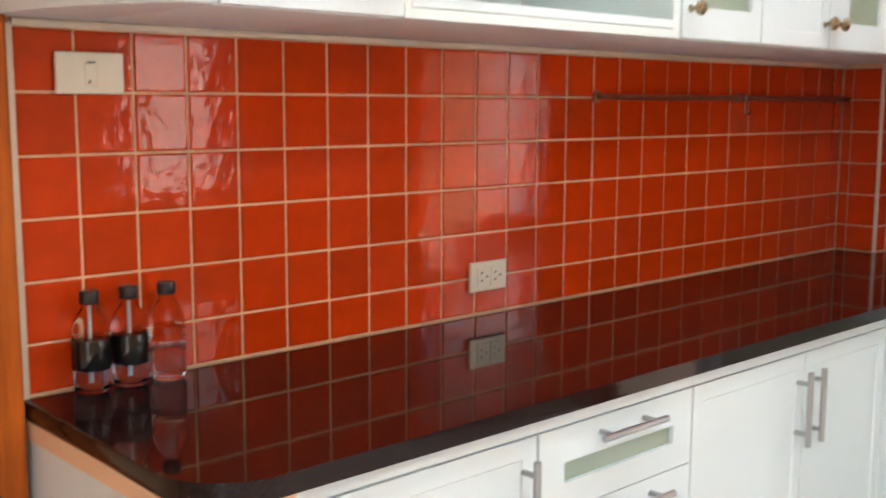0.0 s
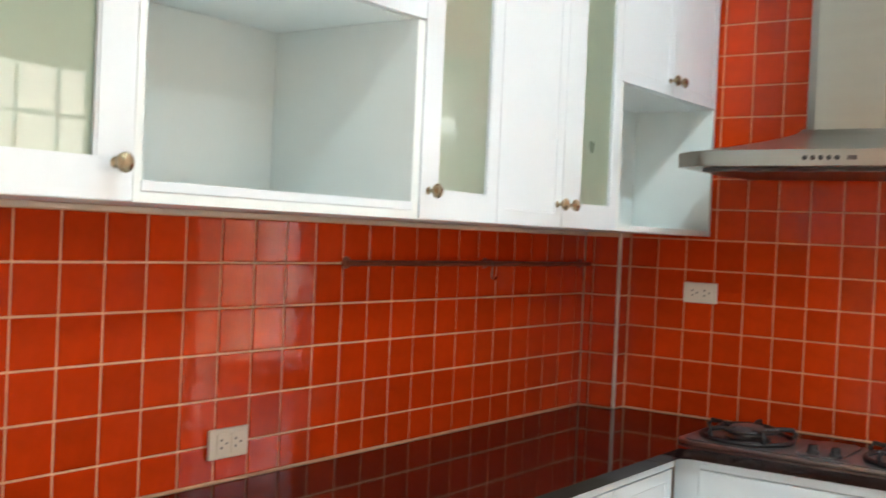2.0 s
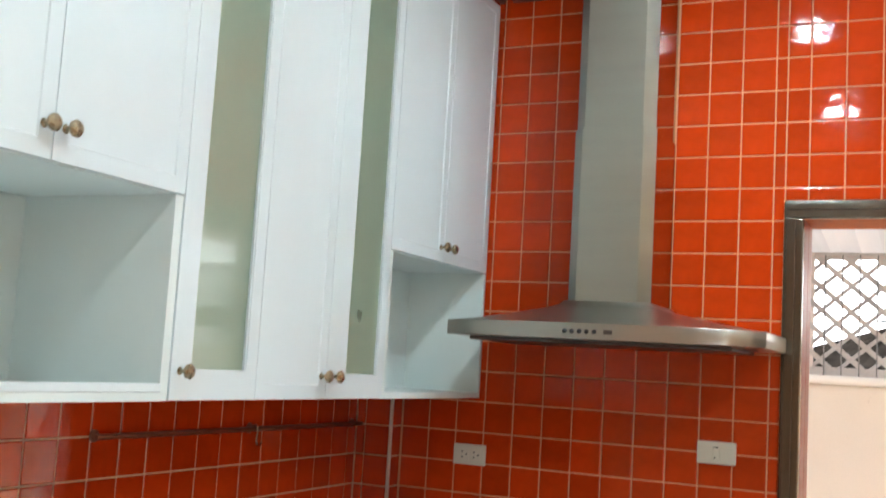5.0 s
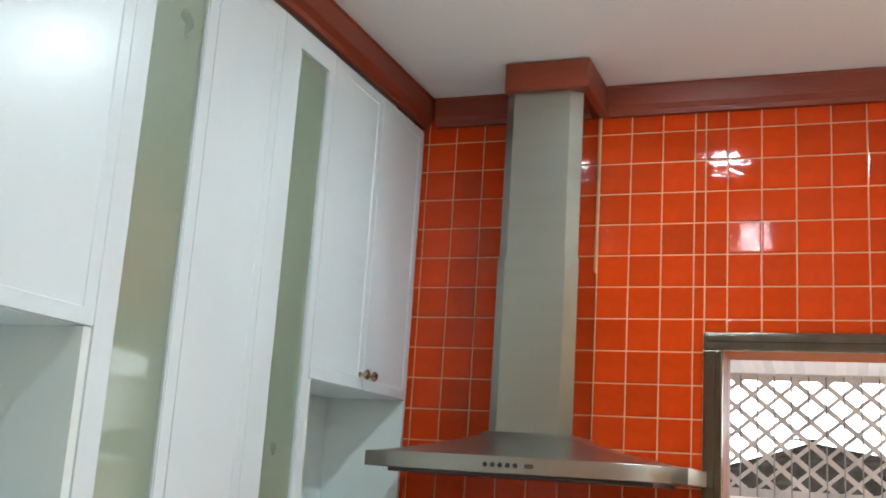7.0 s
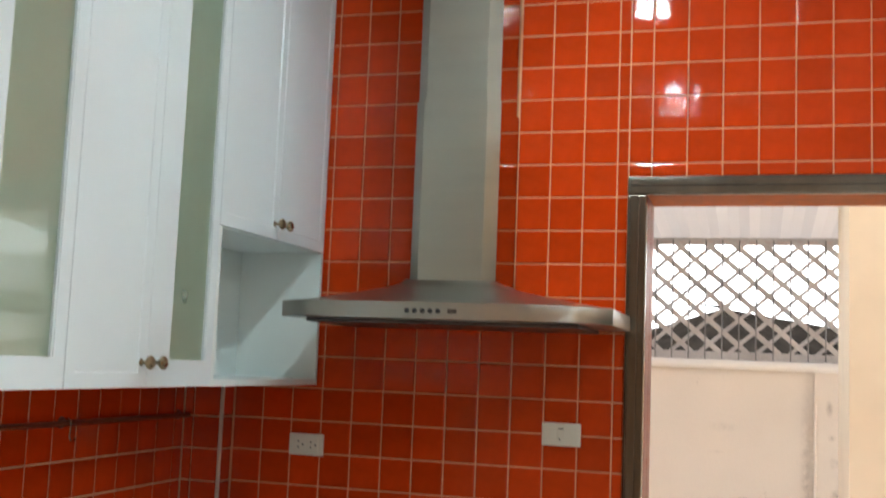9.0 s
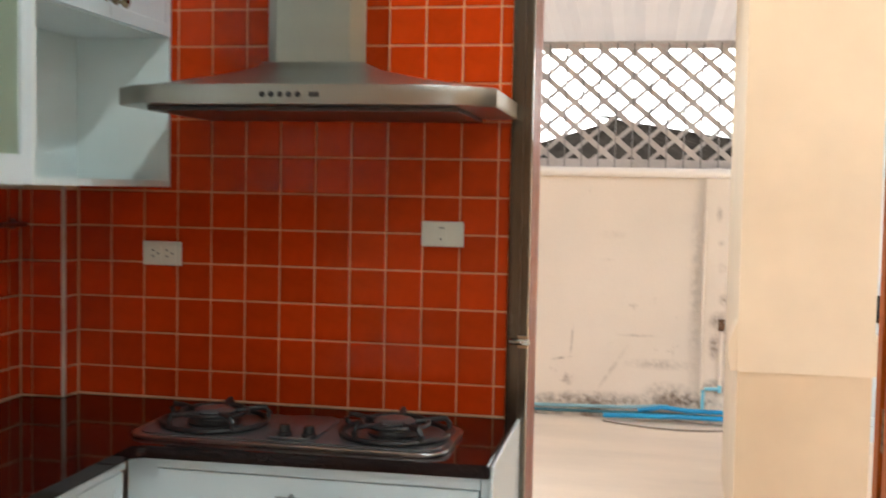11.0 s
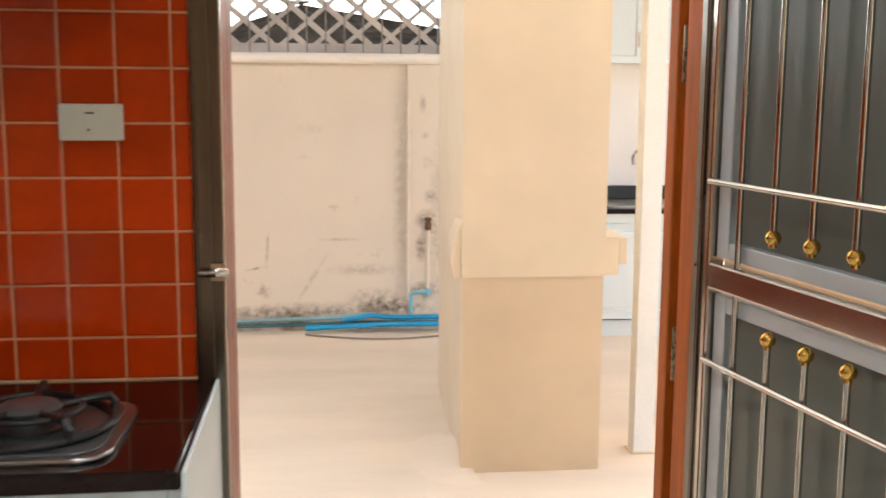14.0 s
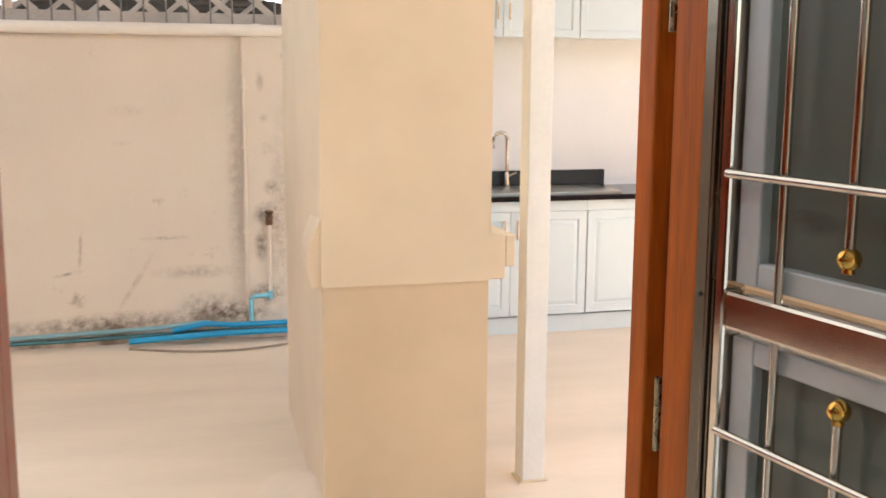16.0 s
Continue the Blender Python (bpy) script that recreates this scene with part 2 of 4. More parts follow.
    for x, z, rx, rz, turn, force in marks:
        mp = n.new("ShaderNodeMapping")
        mp.vector_type = "TEXTURE"
        mp.inputs["Location"].default_value = (x - 1.0, -0.09, z - YARD)
        mp.inputs["Rotation"].default_value = (0, radians(turn), 0)
        mp.inputs["Scale"].default_value = (rx, 0.3, rz)
        link(tc.outputs["Object"], mp.inputs["Vector"])
        g = n.new("ShaderNodeTexGradient")
        g.gradient_type = "SPHERICAL"
        link(mp.outputs[0], g.inputs[0])
        w = n.new("ShaderNodeMath")
        w.operation = "MULTIPLY"
        w.inputs[1].default_value = force
        link(g.outputs["Fac"], w.inputs[0])
        if total is None:
            total = w.outputs[0]
        else:
            t = n.new("ShaderNodeMath")
            link(total, t.inputs[0])
            link(w.outputs[0], t.inputs[1])
            total = t.outputs[0]
    dirt = n.new("ShaderNodeMath")
    dirt.operation, dirt.use_clamp = "MULTIPLY", True
    link(total, dirt.inputs[0])
    link(crisp.outputs[0], dirt.inputs[1])
    over = n.new("ShaderNodeMix")
    over.data_type = "RGBA"
    link(dirt.outputs[0], over.inputs["Factor"])
    link(mix.outputs["Result"], over.inputs["A"])
    over.inputs["B"].default_value = (0.13, 0.085, 0.055, 1)
    link(over.outputs["Result"], b.inputs["Base Color"])
    return m


YARD_WALL = yard_wall_material()

# ---- helpers for shapes ----
MW = {}


def thing(name, where=(0, 0, 0), label="", category="", group="", kind="", rz=0.0):
    ob = new(name)
    ob.empty_display_size = 0.1
    ob.matrix_world = pose(*where, 0, 0, rz)
    MW[ob.name] = pose(*where, 0, 0, rz)
    return tagged(ob, label, category, group, kind)


def mesh_of(name, bm, material, smooth=False):
    me = bpy.data.meshes.new(name)
    bmesh.ops.recalc_face_normals(bm, faces=bm.faces)
    bm.to_mesh(me)
    bm.free()
    for m in material if isinstance(material, (list, tuple)) else [material]:
        me.materials.append(m)
    if smooth:
        me.set_sharp_from_angle(angle=radians(40))
        me.polygons.foreach_set("use_smooth", [p.area < 0.05 for p in me.polygons])
    return me


def part(name, bm, material, parent, label="", smooth=False, local=False):
    """One mesh under a thing or a part; the bmesh is in world metres unless local."""
    m = MW[parent.name]
    if not local:
        bm.transform(m.inverted())
    ob = new(name, mesh_of(name, bm, material, smooth))
    ob.parent = parent
    MW[ob.name] = m
    return tagged(ob, label)


def solid(name, bm, material, label="", category="", group="", kind="", smooth=False):
    """A thing or piece of the setting that is one mesh, with its origin at its base."""
    lo = [min(v.co[i] for v in bm.verts) for i in range(3)]
    hi = [max(v.co[i] for v in bm.verts) for i in range(3)]
    at = Vector(((lo[0] + hi[0]) / 2, (lo[1] + hi[1]) / 2, lo[2]))
    bm.transform(Matrix.Translation(-at))
    ob = new(name, mesh_of(name, bm, material, smooth))
    ob.location = at
    MW[ob.name] = Matrix.Translation(at)
    return tagged(ob, label, category, group, kind)


def add_box(bm, x0, x1, y0, y1, z0, z1, bevel=0.0, seg=2):
    made = bmesh.ops.create_cube(bm, size=1.0)["verts"]
    for v in made:
        v.co = ((x0 + x1) / 2 + v.co.x * (x1 - x0), (y0 + y1) / 2 + v.co.y * (y1 - y0), (z0 + z1) / 2 + v.co.z * (z1 - z0))
    if bevel:
        edges = list({e for v in made for e in v.link_edges})
        bmesh.ops.bevel(bm, geom=edges, offset=bevel, segments=seg, profile=0.5, affect="EDGES")
    return bm


def box(x0, x1, y0, y1, z0, z1, bevel=0.0, seg=2):
    return add_box(bmesh.new(), x0, x1, y0, y1, z0, z1, bevel, seg)


def add_tube(bm, points, r, seg=10, caps=True):
    """A round bar through the points."""
    pts = [Vector(p) for p in points]
    rings = []
    for i, p in enumerate(pts):
        d = (pts[min(i + 1, len(pts) - 1)] - pts[max(i - 1, 0)]).normalized()
        side = d.cross(Vector((0, 0, 1)) if abs(d.z) < 0.9 else Vector((1, 0, 0))).normalized()
        up = side.cross(d)
        rr = r[i] if isinstance(r, (list, tuple)) else r
        rings.append([bm.verts.new(p + rr * (math.cos(a) * side + math.sin(a) * up)) for a in [2 * math.pi * k / seg for k in range(seg)]])
    for a, b in zip(rings, rings[1:]):
        for k in range(seg):
            bm.faces.new((a[k], a[(k + 1) % seg], b[(k + 1) % seg], b[k]))
    if caps:
        bm.faces.new(rings[0][::-1])
        bm.faces.new(rings[-1])
    return bm


def tube(points, r, seg=10):
    return add_tube(bmesh.new(), points, r, seg)


def add_lathe(bm, profile, at, axis=(0, 0, 1), seg=20):
    """A turned shape: (radius, height) along an axis."""
    turn = Vector((0, 0, 1)).rotation_difference(Vector(axis)).to_matrix().to_4x4()
    m = Matrix.Translation(at) @ turn
    rings = []
    for r, h in profile:
        rings.append([bm.verts.new(m @ Vector((r * math.cos(a), r * math.sin(a), h))) for a in [2 * math.pi * k / seg for k in range(seg)]])
    for a, b in zip(rings, rings[1:]):
        for k in range(seg):
            bm.faces.new((a[k], a[(k + 1) % seg], b[(k + 1) % seg], b[k]))
    bm.faces.new(rings[0][::-1])
    bm.faces.new(rings[-1])
    return bm


def lathe(profile, at, axis=(0, 0, 1), seg=20):
    return add_lathe(bmesh.new(), profile, at, axis, seg)


def prism(outline, z0, z1, bevel=0.0, seg=2):
    """A plate of the given outline in plan, its rim rounded."""
    bm = bmesh.new()
    low = [bm.verts.new((x, y, z0)) for x, y in outline]
    top = [bm.verts.new((x, y, z1)) for x, y in outline]
    n = len(outline)
    bm.faces.new(low[::-1])
    bm.faces.new(top)
    for i in range(n):
        bm.faces.new((low[i], low[(i + 1) % n], top[(i + 1) % n], top[i]))
    if bevel:
        rim = [e for e in bm.edges if abs(e.verts[0].co.z - e.verts[1].co.z) < 1e-6]
        bmesh.ops.bevel(bm, geom=rim, offset=bevel, segments=seg, profile=0.5, affect="EDGES")
    return bm


def arc(cx, cy, r, a0, a1, n=8, ry=None):
    return [(cx + r * math.cos(radians(a0 + (a1 - a0) * i / n)), cy + (ry or r) * math.sin(radians(a0 + (a1 - a0) * i / n))) for i in range(n + 1)]


# ---- plan ----
YB = 2.865          # face of the hob wall's tiles
COUNTER = 0.85
CAB_LOW, CAB_TOP, CAB_X = 1.475, 2.885, 0.44
CEIL = 2.985
PITCH, ROW0 = 0.105, 0.937
GRID_X = 1.087
DOOR_L, DOOR_R, DOOR_T = 1.437, 2.513, 2.155
FW = 0.058

# ---- structure: kitchen shell ----
solid("floor", box(-0.2, 3.9, -2.6, 3.12, -0.12, 0.0), FLOOR, "cream glazed kitchen floor", "floor", kind="structure")
wall_west = solid("wall_west", box(-0.15, -0.004, -2.6, 3.05, 0.0, CEIL), [PLASTER], "peach plastered kitchen wall behind the worktop", "wall", kind="structure")
solid("backing_west", box(-0.006, -0.003, 0.0, 2.79, 0.80, 1.468), GROUT, "cream grout bed behind red tiles", "grout", kind="structure")
wall_north = solid("wall_north", box(-0.15, DOOR_L + 0.01, YB + 0.006, 3.05, 0.0, CEIL), PLASTER, "hob wall beside the back door", "wall", kind="structure")
solid("backing_north", box(0.0, DOOR_L, YB + 0.003, YB + 0.008, 0.80, CEIL), GROUT_HOB, "grout bed behind red tiles, coloured for shade and red bounce", "grout", kind="structure")
wall_over_door = solid("wall_over_door", box(DOOR_L + 0.01, DOOR_R - 0.01, YB + 0.006, 3.05, DOOR_T - 0.01, CEIL), PLASTER, "wall over the back door", "wall", kind="structure")
solid("backing_over_door", box(DOOR_L, 3.70, YB + 0.003, YB + 0.0055, DOOR_T, CEIL), GROUT_HOB, "grout bed behind red tiles, coloured for shade and red bounce", "grout", kind="structure")
solid("wall_north_east", box(DOOR_R - 0.01, 3.9, YB + 0.006, 3.05, 0.0, CEIL), PLASTER, "peach plastered wall beyond the back door", "wall", kind="structure")
solid("wall_east_south", box(3.72, 3.87, -2.6, 2.05, 0.0, CEIL), PLASTER, "peach plastered wall", "wall", kind="structure")
solid("wall_east_north", box(3.72, 3.87, 2.77, YB + 0.006, 0.0, CEIL), PLASTER, "peach plastered wall", "wall", kind="structure")
solid("wall_east_low", box(3.72, 3.87, 2.05, 2.77, 0.0, 0.90), PLASTER, "peach plastered wall under the window", "wall", kind="structure")
solid("wall_east_high", box(3.72, 3.87, 2.05, 2.77, 2.20, CEIL), PLASTER, "peach plastered wall over the window", "wall", kind="structure")
# The opening in this unseen south wall is added for the fill light.
solid("wall_south_west", box(-0.2, 2.45, -2.65, -2.5, 0.0, CEIL), PLASTER, "peach plastered wall", "wall", kind="structure")
solid("wall_south_east", box(3.35, 3.9, -2.65, -2.5, 0.0, CEIL), PLASTER, "peach plastered wall", "wall", kind="structure")
solid("wall_south_high", box(2.45, 3.35, -2.65, -2.5, 2.08, CEIL), PLASTER, "peach plastered wall over an unseen added opening", "wall", kind="structure")
solid("ceiling", box(-0.2, 3.9, -2.65, 3.05, CEIL, CEIL + 0.1), CEILING, "flat white painted ceiling", "ceiling", kind="structure")

window = thing("window_1", (3.74, 2.05, 0.95), "barred kitchen window with white bars", "window", kind="structure")
part("window_frame", add_box(box(3.73, 3.78, 2.05, 2.085, 0.906, 2.20), 3.73, 3.78, 2.735, 2.77, 0.906, 2.20), WHITE, window)
part("window_sill", box(3.70, 3.80, 2.03, 2.79, 0.88, 0.905, 0.004), WHITE, window)
for k in range(2):
    part("bar", box(3.70, 3.712, 2.28 + 0.23 * k, 2.30 + 0.23 * k, 0.91, 2.195), WHITE, window)
for k in range(3):
    part("bar", box(3.684, 3.698, 2.055, 2.765, 1.22 + 0.36 * k, 1.24 + 0.36 * k), WHITE, window)

# ceiling cornice, boxed out round the hood's chimney
cornice = thing("trim_cornice", (0.5, 2.8, 2.885), "red-brown stained wooden ceiling cornice", "cornice", kind="structure")
profile = [(0.0, 2.885), (0.018, 2.885), (0.022, 2.90), (0.040, 2.915), (0.044, 2.975), (0.050, CEIL - 0.002), (0.0, CEIL - 0.002)]


def moulding(p0, p1, out):
    """A run of cornice from p0 to p1 that projects towards out."""
    bm = bmesh.new()
    ends = []
    for p in (p0, p1):
        ends.append([bm.verts.new((p[0] + out[0] * d, p[1] + out[1] * d, z)) for d, z in profile])
    n = len(profile)
    for i in range(n):
        bm.faces.new((ends[0][i], ends[0][(i + 1) % n], ends[1][(i + 1) % n], ends[1][i]))
    bm.faces.new(ends[0])
    bm.faces.new(ends[1][::-1])
    return bm


part("board", moulding((CAB_X - 0.005, -0.1), (CAB_X - 0.005, YB - 0.002), (1, 0)), CORNICE, cornice)
part("board", moulding((CAB_X + 0.047, YB), (0.833, YB), (0, -1)), CORNICE, cornice)
part("board", moulding((1.114, YB), (3.70, YB), (0, -1)), CORNICE, cornice)
part("board", box(0.834, 1.113, 2.556, YB, 2.887, CEIL - 0.003, 0.004), CORNICE, cornice, "boxed wooden collar round the chimney")

# tiled corner pier
PIER_X, PIER_Y = 0.140, 2.785
solid("wall_corner_pier", box(-0.004, PIER_X - 0.006, PIER_Y + 0.006, YB + 0.004, 0.80, CAB_LOW + 0.01), GROUT, "tiled corner pier", "wall", kind="structure")
solid("trim_pier_edge", box(PIER_X - 0.008, PIER_X + 0.003, PIER_Y - 0.003, PIER_Y + 0.009, COUNTER + 0.001, CAB_LOW, 0.003), TRIM, "cream plastic corner bead of the tiled pier", "trim", kind="structure")
solid("trim_wall_end", box(-0.003, 0.012, -0.018, 0.0, 0.80, 1.468, 0.004), TRIM, "cream edge strip at the tiles' end", "trim", kind="structure")
solid("trim_under_cabinets", box(-0.003, 0.010, 0.0, PIER_Y, 1.462, 1.474, 0.002), TRIM, "cream edge strip over the tiles", "trim", kind="structure")

jamb = thing("door_frame_west", (0.0, -0.09, 0.0), "varnished brown wooden door post beside the worktop", "door frame", kind="structure")
part("post", box(-0.004, 0.045, -0.16, -0.022, 0.0, 2.12, 0.006), WOOD, jamb)
part("stop", box(0.045, 0.060, -0.16, -0.08, 0.0, 2.10, 0.003), WOOD, jamb)

# ---- back door: steel frame, wooden lining, grille leaf ----
frame_1 = thing("door_1", (1.97, 2.86, 0.0), "stainless steel back door frame with a varnished wooden lining", "door frame", kind="structure")


def steel_upright(x0, x1):
    bm = box(x0, x1, 2.853, 2.888, 0.0, DOOR_T - FW, 0.004)
    add_box(bm, x0 + 0.008, x1 - 0.022, 2.848, 2.853, 0.0, DOOR_T - FW, 0.002)
    return bm


part("jamb", steel_upright(DOOR_L, DOOR_L + FW), FRAME_STEEL, frame_1)
part("jamb", steel_upright(DOOR_R - FW, DOOR_R), FRAME_STEEL, frame_1)
part("head", add_box(box(DOOR_L, DOOR_R, 2.853, 2.875, DOOR_T - FW + 0.001, DOOR_T, 0.004), DOOR_L + 0.01, DOOR_R - 0.01, 2.847, 2.853, DOOR_T - 0.03, DOOR_T - 0.008, 0.002), FRAME_STEEL, frame_1)
part("latch_bolt", lathe([(0.0075, -0.016), (0.0085, -0.014), (0.0085, 0.038), (0.0065, 0.042)], (1.462, 2.838, 1.068), (1, 0, 0), 14), CHROME, frame_1, "chrome latch bolt", True)
part("latch_plate", box(1.468, 1.498, 2.8435, 2.8475, 1.05, 1.086, 0.001), CHROME, frame_1)
LIN_L, LIN_R = DOOR_L + FW - 0.004, DOOR_R - FW + 0.004
# Same wood as the other lining; its shade is put in as darker red-brown.
part("lining", add_box(box(LIN_L - 0.05, LIN_L + 0.004, 2.8895, 3.00, 0.0, 2.10, 0.003), LIN_L - 0.05, LIN_L + 0.0045, 3.001, 3.095, 0.0, 2.10, 0.003), CORNICE, frame_1, "wooden door lining, coloured darker red-brown for shade")
wood_r = part("lining", add_box(add_box(box(LIN_R - 0.001, LIN_R + 0.06, 2.8895, 2.982, 0.0, 2.10, 0.004), LIN_R + 0.036, LIN_R + 0.06, 2.982, 3.046, 0.0, 2.10), LIN_R + 0.001, LIN_R + 0.06, 3.046, 3.105, 0.0, 2.10, 0.004), WOOD, frame_1, "varnished brown wooden door lining with a rebate")
part("lining_head", box(LIN_L - 0.05, LIN_R + 0.06, 2.8895, 3.13, 2.102, 2.15, 0.003), WOOD, frame_1)
for z in (0.845, 1.505):
    bm = box(LIN_R + 0.0325, LIN_R + 0.0355, 2.986, 3.044, z - 0.055, z + 0.055, 0.001)
    add_tube(bm, [(LIN_R + 0.006, 3.003, z - 0.06), (LIN_R + 0.006, 3.003, z + 0.06)], 0.007, 10)
    part("hinge", bm, PEWTER, wood_r, "tarnished steel butt hinge", True)
part("threshold", box(DOOR_L + FW, DOOR_R - FW, 2.86, 3.13, 0.0, 0.018, 0.004), FRAME_STEEL, frame_1)

# grille leaf, hinged on the far jamb and standing open into the kitchen
LEAF_W, LEAF_T = 0.93, 2.07
leaf = thing("grille_door", (2.481, 2.841, 0.012), "stainless steel security grille door with brass balls, standing open", "door", rz=-80.8)
# local: x along the leaf from its hinge, -y towards the kitchen's side
def leaf_box(x0, x1, y0, y1, z0, z1, b=0.003):
    return box(x0, x1, y0, y1, z0, z1, b)


part("stile", leaf_box(-0.004, 0.018, -0.020, 0.020, 0.0, LEAF_T, 0.005), CHROME, leaf, local=True)
part("stile", leaf_box(LEAF_W - 0.048, LEAF_W, -0.020, 0.020, 0.0, LEAF_T, 0.006), CHROME, leaf, local=True)
for z0, z1 in ((0.0, 0.07), (1.016, 1.072), (LEAF_T - 0.07, LEAF_T)):
    part("rail", leaf_box(0.0185, LEAF_W - 0.049, -0.020, 0.020, z0, z1, 0.006), CHROME, leaf, local=True)
for z0, z1 in ((0.078, 1.006), (1.081, LEAF_T - 0.078)):
    for a0, a1, b0, b1 in ((0.022, 0.066, z0, z1), (LEAF_W - 0.080, LEAF_W - 0.052, z0, z1), (0.0665, LEAF_W - 0.0805, z0, z0 + 0.034), (0.0665, LEAF_W - 0.0805, z1 - 0.034, z1)):
        part("glazing_bar", leaf_box(a0, a1, -0.004, 0.030, b0, b1), ALU, leaf, "grey aluminium glazing bar", local=True)
    part("pane", leaf_box(0.062, LEAF_W - 0.078, 0.014, 0.019, z0 + 0.026, z1 - 0.026, 0.0), PANE, leaf, "tinted glass pane", local=True)
YBAR = -0.012
for z in (0.868, 1.235, 0.30, 1.78):
    part("bar", tube([(0.019, YBAR - 0.012, z), (LEAF_W - 0.040, YBAR - 0.012, z)], 0.0065, 12), CHROME, leaf, smooth=True, local=True)
for x in (0.117, LEAF_W - 0.098):
    part("bar", tube([(x, YBAR, 0.06), (x, YBAR, 1.03)], 0.0065, 12), CHROME, leaf, smooth=True, local=True)
    part("bar", tube([(x, YBAR, 1.07), (x, YBAR, LEAF_T - 0.06)], 0.0065, 12), CHROME, leaf, smooth=True, local=True)


def ball(parent, x, z):
    part("ball", lathe([(0.004, -0.019), (0.008, -0.017), (0.0075, -0.012), (0.013, -0.008), (0.0155, 0.0), (0.013, 0.008), (0.007, 0.0135), (0.003, 0.015)], (x, YBAR, z), (0, 0, 1), 16),
         BRASS, parent, "polished brass ball", True, True)


for k in range(5):
    x = 0.234 + 0.1185 * k
    for z0, z1 in ((0.16, 0.957), (1.148, 1.60), (1.665, 1.96)):
        bar = part("bar", tube([(x, YBAR, z0), (x, YBAR, z1)], 0.0065, 12), CHROME, leaf, smooth=True, local=True)
        if z0 > 0.5:
            ball(bar, x, z0)
        if z1 < 1.7:
            ball(bar, x, z1)
part("screw", lathe([(0.004, 0), (0.004, 0.002), (0.002, 0.003)], (DOOR_R - FW, 2.869, 1.069), (-1, 0, 0), 10), BLACK, frame_1)

# ---- worktop ----
out = [(0.0, -0.02)] + arc(0.48, 0.10, 0.12, -90, 0, 18) + [(0.60, 2.30)] + arc(0.63, 2.30, 0.03, 180, 90, 4) + [(1.472, 2.33), (1.472, YB), (PIER_X, YB), (PIER_X, PIER_Y), (0.0, PIER_Y)]
top = thing("worktop", (0.5, 1.4, 0.818), "polished dark brown granite worktop with a rounded end", "worktop")
part("slab", prism(out, 0.8185, COUNTER, 0.013, 6), GRANITE, top, smooth=True)
solid("trim_worktop_joint", add_box(box(0.0, 0.0035, 0.0, PIER_Y, COUNTER, COUNTER + 0.0035), PIER_X, DOOR_L, YB - 0.0035, YB, COUNTER, COUNTER + 0.0035), GROUT, "cream sealant line where worktop meets tiles", "trim", kind="structure")

# ---- base units ----
FX = 0.580          # front of the long run
FY = 2.350          # front of the hob run


def bar_handle(parent, a, b, out, r=0.0068, stand=0.032):
    """A steel bar on two posts; a and b are the bar's ends on the face, out points away from it."""
    a, b, out = Vector(a), Vector(b), Vector(out)
    bm = tube([a + out * stand, b + out * stand], r, 12)
    for f in (0.16, 0.84):
        p = a.lerp(b, f)
        add_tube(bm, [p, p + out * stand], r * 0.8, 10)
    return part("handle", bm, SATIN, parent, "brushed steel bar handle", True)


def ring_front(bm, axis, hole):
    """Cuts a rectangular hole (low, high, bottom, top) through a plate lying across the axis."""
    u = 1 - axis
    for f, k in ((hole[0], u), (hole[1], u), (hole[2], 2), (hole[3], 2)):
        co, no = Vector((0, 0, 0)), Vector((0, 0, 0))
        co[k], no[k] = f, 1.0
        bmesh.ops.bisect_plane(bm, geom=bm.verts[:] + bm.edges[:] + bm.faces[:], plane_co=co, plane_no=no)
    gone = []
    for f in bm.faces:
        c = f.calc_center_median()
        if hole[0] < c[u] < hole[1] and hole[2] < c.z < hole[3] and abs(f.normal[axis]) > 0.5:
            gone.append(f)
    bmesh.ops.delete(bm, geom=gone, context="FACES")
    bmesh.ops.bridge_loops(bm, edges=[e for e in bm.edges if e.is_boundary])
    return bm


def front_x(y0, y1, z0, z1, hole=None, fx=None, thick=0.019):
    """A cabinet front facing +x with a shallow sunk field, or a ring round a hole (y0, y1, z0, z1)."""
    fx = FX if fx is None else fx
    if hole:
        bm = ring_front(box(fx - thick, fx, y0, y1, z0, z1), 0, hole)
        return bm
    bm = box(fx - thick, fx, y0, y1, z0, z1)
    bm.faces.ensure_lookup_table()
    face = max(bm.faces, key=lambda f: f.calc_center_median().x)
    bmesh.ops.inset_region(bm, faces=[face], thickness=0.048, depth=0.0)
    bmesh.ops.inset_region(bm, faces=[face], thickness=0.004, depth=-0.0030)
    return bm


def base_unit(name, y0, y1, label):
    ob = thing(name, (0.3, (y0 + y1) / 2, 0.0), label, "cabinet", "base cabinets")
    part("side_panel", box(0.02, FX - 0.021, y0 + 0.001, y0 + 0.017, 0.10, 0.818), WHITE_IN, ob)
    part("side_panel", box(0.02, FX - 0.021, y1 - 0.017, y1 - 0.001, 0.10, 0.818), WHITE_IN, ob)
    part("bottom_panel", box(0.02, FX - 0.021, y0 + 0.0175, y1 - 0.0175, 0.10, 0.116), WHITE_IN, ob)
    part("back_panel", box(0.02, 0.03, y0 + 0.0175, y1 - 0.0175, 0.1165, 0.817), WHITE_IN, ob)
    part("top_rail", box(FX - 0.020, FX - 0.002, y0 + 0.0005, y1 - 0.0005, 0.789, 0.8175, 0.001), WHITE, ob)
    part("plinth", box(0.05, FX - 0.06, y0, y1, 0.0, 0.099), WHITE, ob)
    return ob


